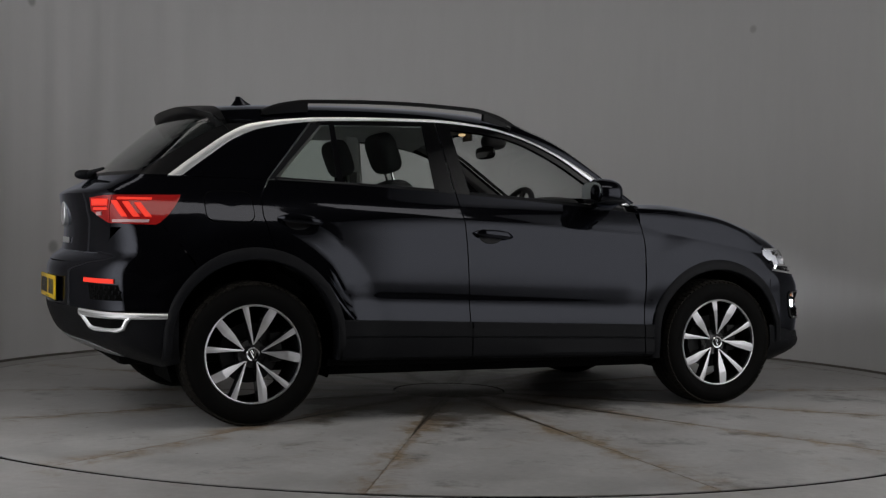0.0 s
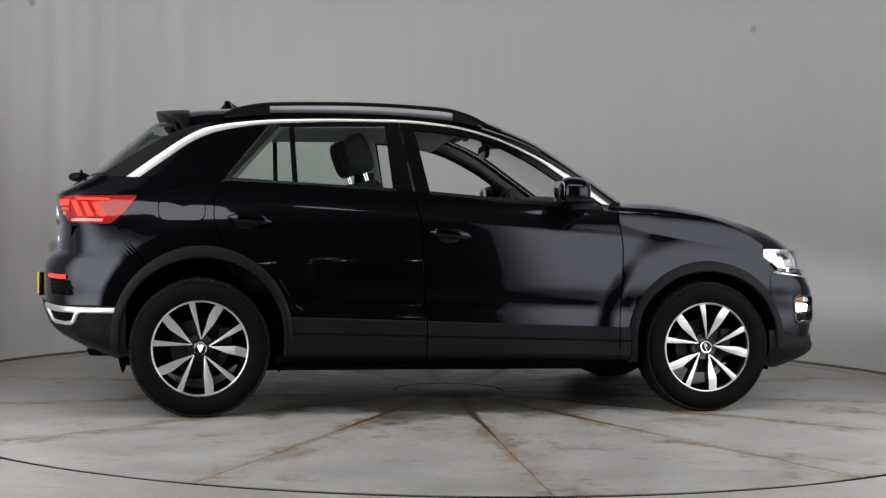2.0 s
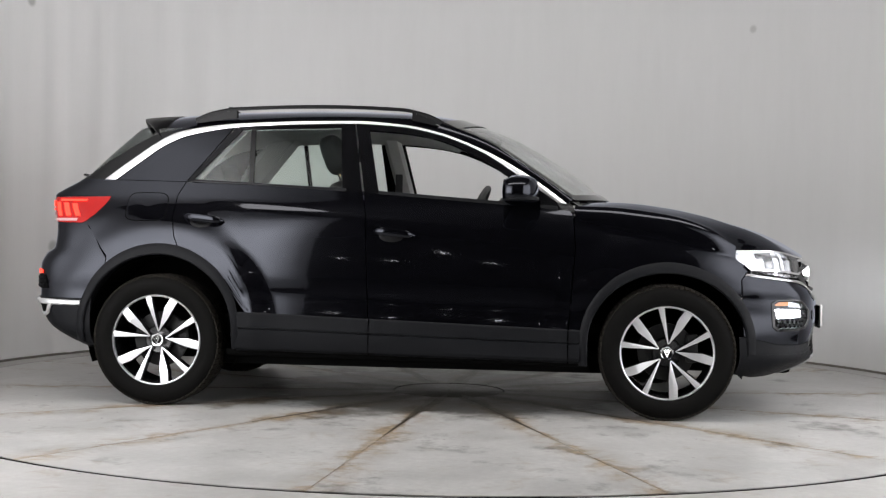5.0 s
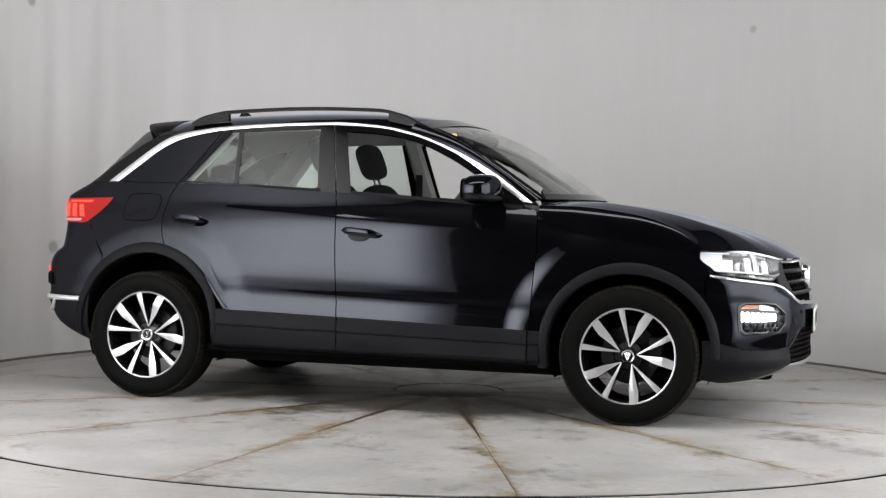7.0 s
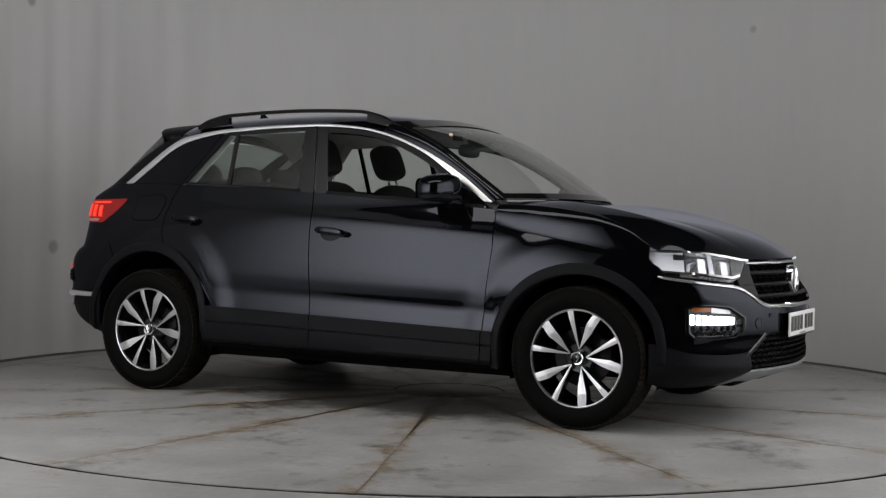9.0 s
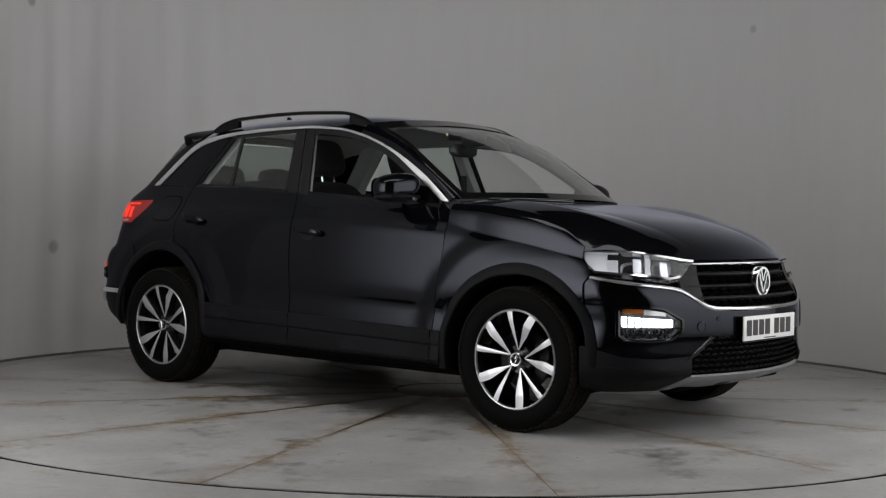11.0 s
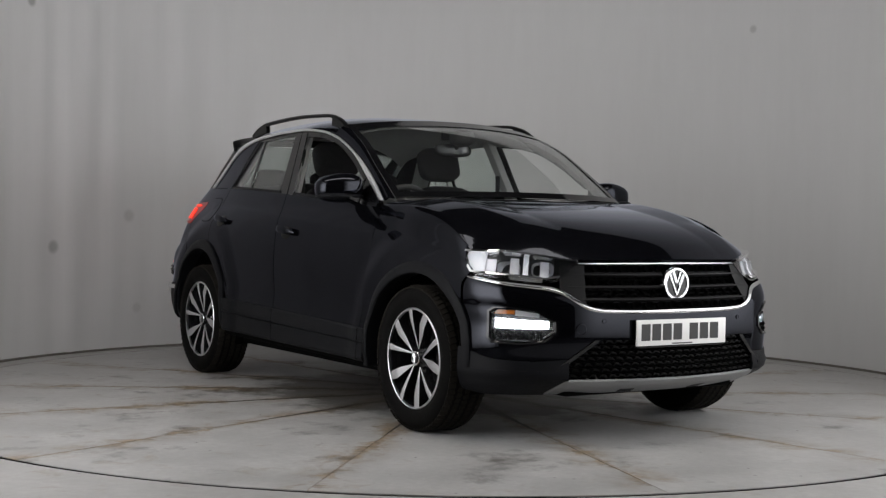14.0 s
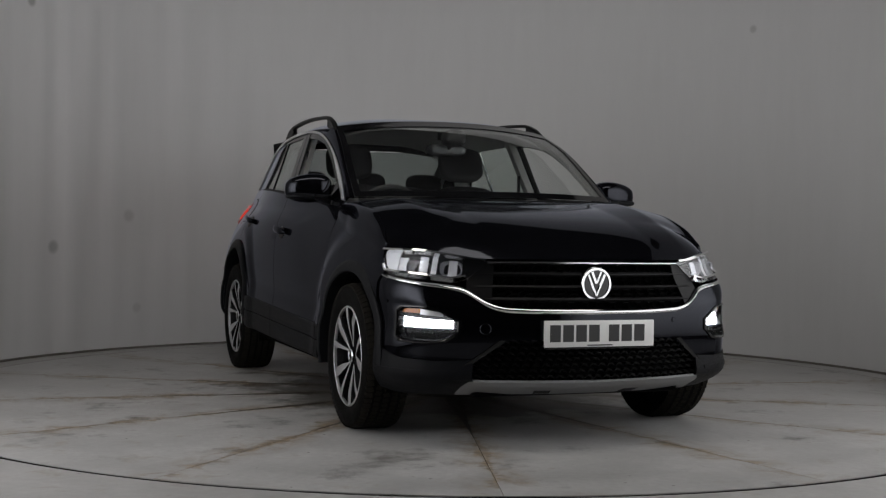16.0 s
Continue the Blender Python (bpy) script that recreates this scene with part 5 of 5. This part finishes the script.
# door mirrors
for s in SIDES:
    mir = new("door_mirror")
    mir.parent = car
    tagged(mir, "gloss black door mirror")
    bm = bmesh.new()
    blob(bm, (0.555, s * 0.880, 1.125), (0.150, 0.240, 0.150), 3.0, m=Matrix.Rotation(s * 0.18, 4, "Z"))
    for v in bm.verts:
        if v.co.x > 0.555:
            v.co.x = 0.555 + (v.co.x - 0.555) * 1.15
        k = (abs(v.co.y) - 0.880) / 0.12
        v.co.z = 1.125 + (v.co.z - 1.125) * (1 - 0.18 * max(0, k)) - 0.006 * k
    part("shell", bm, PAINT, mir)
    bm = bmesh.new()
    blob(bm, (0.565, s * 0.878, 1.083), (0.180, 0.236, 0.036), 3.0)
    part("lower_shell", bm, CLAD, mir)
    bm = bmesh.new()
    rows = [[Vector((0.4815, s * (0.880 + 0.100 * math.copysign(abs(math.cos(a)) ** 0.6, math.cos(a)) * k), 1.125 + 0.055 * math.copysign(abs(math.sin(a)) ** 0.6, math.sin(a)) * k)) for a in [2 * math.pi * i / 28 for i in range(28)]] for k in (0.01, 1.0)]
    skin(rows, bm=bm, closed=True)
    g = part("mirror_glass", bm, MIRRORGLASS, mir)
    bm = bmesh.new()
    rows = [[Vector((0.60 + dx, s * y, z + dz)) for dx, dz in ((-0.055, -0.014), (0.0, -0.022), (0.06, -0.014), (0.05, 0.012), (0.0, 0.018), (-0.05, 0.012))] for y, z in ((0.74, 1.048), (0.77, 1.052), (0.82, 1.066), (0.87, 1.085))]
    skin(rows, bm=bm, closed=True)
    part("arm", bm, GLOSS, mir)
# wipers at the foot of the screen
bm = bmesh.new()
rod(bm, [(0.985, 0.45, 1.060), (1.005, 0.1, 1.072), (0.945, -0.45, 1.076)], 0.008, 6)
part("wiper", bm, CLAD, car)
bm = bmesh.new()
rod(bm, [(1.0, -0.05, 1.066), (0.985, 0.3, 1.074), (0.905, 0.58, 1.074)], 0.008, 6)
part("wiper", bm, CLAD, car)
bm = bmesh.new()
rows = [[Vector((lerp(0.86, 0.985, 1 - w * w) + dx, 0.70 * w, z)) for w in [lerp(-1, 1, i / 20) for i in range(21)]] for dx, z in ((0.0, 1.068), (0.035, 1.045), (0.10, 1.04))]
skin(rows, bm=bm)
part("scuttle", bm, CLAD, car)


# ---------------------------------------------------------------- the car: cabin
def front_seat(y):
    seat = new("front_seat")
    seat.parent = car
    tagged(seat, "dark fabric front seat with headrest")
    bm = bmesh.new()
    blob(bm, (0.02, y, 0.62), (0.56, 0.52, 0.20), 3.2)
    part("cushion", bm, FABRIC, seat)
    bm = bmesh.new()
    tilt = Matrix.Rotation(radians(-20), 4, "Y")
    blob(bm, (-0.34, y, 0.89), (0.17, 0.50, 0.60), 3.6, m=tilt)
    part("backrest", bm, FABRIC, seat)
    bm = bmesh.new()
    blob(bm, (-0.475, y, 1.315), (0.11, 0.28, 0.215), 3.6, m=tilt)
    part("headrest", bm, FABRIC, seat)
    for d in (-0.045, 0.045):
        bm = bmesh.new()
        rod(bm, [(-0.415, y + d, 1.12), (-0.455, y + d, 1.25)], 0.0065, 8)
        part("headrest_post", bm, CHROME, seat)


for y in (-0.36, 0.36):
    front_seat(y)
rear = new("rear_seat")
rear.parent = car
tagged(rear, "dark fabric rear bench with headrests")
bm = bmesh.new()
blob(bm, (-0.86, 0, 0.66), (0.52, 1.24, 0.20), 3.5)
part("cushion", bm, FABRIC, rear)
bm = bmesh.new()
blob(bm, (-1.17, 0, 0.92), (0.17, 1.24, 0.58), 3.8, m=Matrix.Rotation(radians(-22), 4, "Y"))
part("backrest", bm, FABRIC, rear)
for y in (-0.40, 0.0, 0.40):
    bm = bmesh.new()
    blob(bm, (-1.27, y, 1.215), (0.10, 0.25, 0.13), 3.0, m=Matrix.Rotation(radians(-16), 4, "Y"))
    part("headrest", bm, FABRIC, rear)
bm = bmesh.new()
box(bm, (-0.2, 0, 0.42), (2.6, 1.45, 0.10), 0.02)
part("cabin_floor", bm, DARK, car)
# boot cover, dashboard, wheel, mirror, lamp
bm = bmesh.new()
box(bm, (-1.50, 0, 1.05), (0.50, 1.16, 0.03), 0.008)
part("parcel_shelf", bm, DASH, car)
bm = bmesh.new()
rows = [[Vector((x, y, z - 0.03 * (abs(y) / 0.7) ** 3)) for y in [lerp(-0.70, 0.70, i / 16) for i in range(17)]] for x, z in ((0.90, 1.052), (0.70, 1.055), (0.52, 1.045), (0.44, 1.0), (0.42, 0.80), (0.55, 0.60))]
skin(rows, bm=bm)
part("dashboard", bm, DASH, car)
bm = bmesh.new()
blob(bm, (0.53, -0.36, 1.065), (0.22, 0.40, 0.09), 2.6)
part("instrument_hood", bm, DASH, car)
wheel_rim = new("steering_wheel")
wheel_rim.parent = car
m = Matrix.Translation((0.28, -0.36, 0.98)) @ Matrix.Rotation(radians(-64), 4, "Y")
bm = bmesh.new()
pts = [m @ Vector((0.185 * math.cos(2 * math.pi * i / 40), 0.185 * math.sin(2 * math.pi * i / 40), 0)) for i in range(41)]
rod(bm, pts, 0.016, 10, cap=False)
part("rim", bm, DASH, wheel_rim)
bm = bmesh.new()
blob(bm, (0, 0, 0.0), (0.14, 0.16, 0.06), 2.6)
for a in (0, math.pi / 2, math.pi, -math.pi / 2):
    rod(bm, [(0.05 * math.cos(a), 0.05 * math.sin(a), 0), (0.18 * math.cos(a), 0.18 * math.sin(a), 0)], 0.014, 8)
bmesh.ops.transform(bm, matrix=m, verts=bm.verts)
part("boss", bm, DASH, wheel_rim)
bm = bmesh.new()
blob(bm, (0.28, -0.02, 1.360), (0.035, 0.24, 0.075), 3.0)
part("inner_mirror", bm, GLOSS, car)
bm = bmesh.new()
blob(bm, (0.34, 0.0, 1.425), (0.14, 0.13, 0.09), 2.6)
rod(bm, [(0.33, 0, 1.42), (0.29, -0.01, 1.37)], 0.012, 8)
part("sensor_housing", bm, DASH, car)
bm = bmesh.new()
blob(bm, (0.15, 0.02, 1.458), (0.035, 0.05, 0.016), 2.4)
part("dome_lamp", bm, DOME, car)
# added plate that blocks the dome lamp's glow towards the front
bm = bmesh.new()
box(bm, (0.185, 0.02, 1.448), (0.012, 0.11, 0.05), 0.004)
part("dome_shroud", bm, DASH, car)
for s in SIDES:
    # inner pillars and door cards
    for x0, x1, z0, z1, wdt in ((-0.22, -0.31, 1.07, 1.46, 0.10), (-1.24, -0.96, 1.14, 1.46, 0.20)):
        rows = []
        for i in range(9):
            t = i / 8
            x, z = lerp(x0, x1, t), lerp(z0, z1, t)
            rows.append([Vector((x + dx * wdt, s * (half(x, z) - dy), z)) for dx, dy in ((-0.5, 0.035), (-0.3, 0.065), (0.3, 0.065), (0.5, 0.035))])
        part("inner_pillar", skin(rows, 0.004), LINER, car)
    rows = [[Vector((lerp(-1.15, 0.78, i / 16), s * (half(lerp(-1.15, 0.78, i / 16), 1.0) - dy), belt(lerp(-1.15, 0.78, i / 16)) + dz)) for i in range(17)] for dy, dz in ((0.06, 0.005), (0.10, -0.01), (0.13, -0.15), (0.11, -0.30))]
    part("door_card", skin(rows, 0.004), DASH, car)
    e = [screen_edge(i / 10) for i in range(11)]
    rows = [[Vector((p.x - 0.03, s * (p.y + dy), p.z - dz)) for p in e] for dy, dz in ((0.02, 0.01), (-0.035, 0.02), (-0.02, 0.05), (0.02, 0.07))]
    part("inner_pillar", skin(rows, 0.003), PILLAR, car)
    # belt and grab handle
    bm = bmesh.new()
    y = s * (half(-0.25, 1.2) - 0.085)
    skin([[Vector((-0.27 + dx, y, z)) for dx in (-0.022, 0.022)] for z in (0.75, 1.0, 1.25, 1.36)], 0.002, bm)
    part("seat_belt", bm, DASH, car)


# ---------------------------------------------------------------- wheels
def build_wheel():
    """A wheel with its outer face towards -y, its hub at the origin."""
    wheel = new("wheel")
    R, W, RIM = 0.334, 0.215, 0.2325
    n = 96
    prof = [(RIM - 0.008, 0.085), (RIM + 0.006, 0.098), (RIM + 0.03, 0.108), (RIM + 0.06, 0.110), (R - 0.028, 0.104), (R - 0.010, 0.094), (R - 0.002, 0.080), (R, 0.05), (R, 0)]
    prof = [(r, -y) for r, y in prof] + [(r, y) for r, y in prof[-2::-1]]
    bm = bmesh.new()
    rows = [[(r * math.cos(2 * math.pi * i / n), y, r * math.sin(2 * math.pi * i / n)) for i in range(n)] for r, y in prof]
    skin(rows, bm=bm, closed=True)
    tyre = part("tyre", bm, RUBBER, wheel, "black road tyre with cut tread", sharp=50)
    # tread blocks and grooves stand proud of the carcass
    bm = bmesh.new()
    for i in range(72):
        a = 2 * math.pi * i / 72
        for y, wy, sk in ((-0.083, 0.034, 0.02), (-0.040, 0.026, -0.015), (0.0, 0.026, 0.015), (0.040, 0.026, -0.015), (0.083, 0.034, 0.02)):
            m = Matrix.Rotation(-a + sk, 4, "Y") @ Matrix.Translation((R - (0.004 if abs(y) > 0.06 else 0.0005), y, 0)) @ Matrix.Rotation(math.copysign(0.30, y) if abs(y) > 0.06 else 0, 4, "Z") @ Matrix.Rotation(0.25 if sk > 0 else -0.25, 4, "X")
            r = bmesh.ops.create_cube(bm, size=1.0, matrix=m @ Matrix.Diagonal((0.008, wy, 0.0235, 1)))
    tagged(part("tread", bm, TREAD, tyre, smooth=False, recalc=False), "", kind="stuff")
    # barrel
    bm = bmesh.new()
    rows = [[(r * math.cos(2 * math.pi * i / n), y, r * math.sin(2 * math.pi * i / n)) for i in range(n)] for r, y in
            ((RIM + 0.001, -0.094), (RIM - 0.004, -0.099), (RIM - 0.008, -0.097), (RIM - 0.010, -0.085), (RIM - 0.022, 0.02), (RIM - 0.02, 0.095))]
    skin(rows[2:], bm=bm, closed=True)
    part("barrel", bm, RIMBLACK, wheel)
    bm = bmesh.new()
    skin(rows[:4], bm=bm, closed=True)
    rim = part("rim_lip", bm, MACHINED, wheel, "machined bright rim edge")
    # five pairs of spokes that meet at the hub: one straight and slim, one broad with a knee
    slim = ((0.042, -0.0080, -0.0158, -0.070), (0.090, -0.0016, -0.0160, -0.079), (0.140, 0.0050, -0.0162, -0.088), (0.180, 0.0112, -0.0164, -0.0935), (0.225, 0.0172, -0.0164, -0.0945))
    broad = ((0.042, 0.0142, 0.0088, -0.070), (0.085, 0.0184, -0.0015, -0.078), (0.125, 0.0228, -0.0124, -0.0855), (0.166, 0.0277, -0.0184, -0.0935), (0.177, 0.0271, -0.0199, -0.0940), (0.225, 0.0186, -0.0262, -0.0945))
    for k in range(10):
        a = radians(81 + 72 * (k // 2) + (17 if k % 2 else -17))
        rows = []
        for r, p, q, y in (slim if k % 2 else broad):
            rows.append([Vector((r, y + 0.045, p + 0.003)), Vector((r, y + 0.002, p)), Vector((r, y, p - 0.0015)), Vector((r, y - 0.0012, (p + q) / 2)),
                         Vector((r, y, q + 0.0015)), Vector((r, y + 0.002, q)), Vector((r, y + 0.045, q - 0.003))])
        bm = skin(rows)
        bmesh.ops.transform(bm, matrix=Matrix.Rotation(-a, 4, "Y"), verts=bm.verts)
        sp = part("spoke", bm, [MACHINED, RIMBLACK], wheel, sharp=6)
        for f in sp.data.polygons:
            f.material_index = 0 if abs(f.normal.y) > 0.75 else 1
    bm = bmesh.new()
    m = 40
    skin([[(r * math.cos(2 * math.pi * i / m), y, r * math.sin(2 * math.pi * i / m)) for i in range(m)] for r, y in
          ((0.001, -0.05), (0.050, -0.050), (0.066, -0.052), (0.075, -0.040), (0.075, -0.01))], bm=bm, closed=True)
    part("hub", bm, RIMBLACK, wheel)
    for k in range(5):
        bm = bmesh.new()
        a = 2 * math.pi * k / 5 + radians(90)
        p = Vector((0.055 * math.cos(a), 0, 0.055 * math.sin(a)))
        rod(bm, [p + Vector((0, -0.052, 0)), p + Vector((0, -0.066, 0))], 0.0095, 6)
        part("wheel_bolt", bm, RIMBLACK, wheel, sharp=30)
    bm = bmesh.new()
    skin([[(r * math.cos(2 * math.pi * i / m), y, r * math.sin(2 * math.pi * i / m)) for i in range(m)] for r, y in
          ((0.030, -0.05), (0.0325, -0.082), (0.030, -0.085), (0.027, -0.084), (0.001, -0.0835))], bm=bm, closed=True)
    cap = part("centre_cap", bm, CHROME, wheel, "round chrome-ringed centre cap")
    bm = bmesh.new()
    skin([[(r * math.cos(2 * math.pi * i / m), -0.0853, r * math.sin(2 * math.pi * i / m)) for i in range(m)] for r in (0.0005, 0.024)], bm=bm, closed=True)
    part("cap_face", bm, GLOSS, cap)
    for pts in (((-0.015, 0.015), (0.0, -0.019)), ((0.0, -0.019), (0.015, 0.015)), ((-0.008, 0.020), (0.0, 0.002)), ((0.0, 0.002), (0.008, 0.020))):
        bm = bmesh.new()
        rod(bm, [(x, -0.086, z) for x, z in pts], 0.0026, 6)
        part("cap_stroke", bm, CHROME, cap)
    # brake disc and caliper
    bm = bmesh.new()
    skin([[(r * math.cos(2 * math.pi * i / 64), y, r * math.sin(2 * math.pi * i / 64)) for i in range(64)] for r, y in ((0.075, -0.01), (0.14, -0.01), (0.142, 0.0), (0.14, 0.012), (0.075, 0.012))], bm=bm, closed=True)
    part("brake_disc", bm, STEEL, wheel)
    bm = bmesh.new()
    box(bm, (0.125, 0.0, 0.02), (0.06, 0.07, 0.14), 0.012)
    part("brake_caliper", bm, STEEL, wheel)
    return wheel


wheel = build_wheel()
wheel.parent = car
TRACK = 0.775
wheel.matrix_basis = pose(1.295, -TRACK, 0.334)
for x, y, turn, roll in ((-1.295, -TRACK, 0, -3), (1.295, TRACK, 180, 20), (-1.295, TRACK, 180, 50)):
    copy_thing(wheel, pose(x, y, 0.334, 0, 0, turn) @ pose(0, 0, 0, 0, roll, 0))


# ---------------------------------------------------------------- what moves
def motions():
    walk(car, [(t, car_pose(a)) for t, a in TURN])
    walk(turntable, [(t, pose(0, 0, 0, 0, 0, a)) for t, a in TURN])


motions()
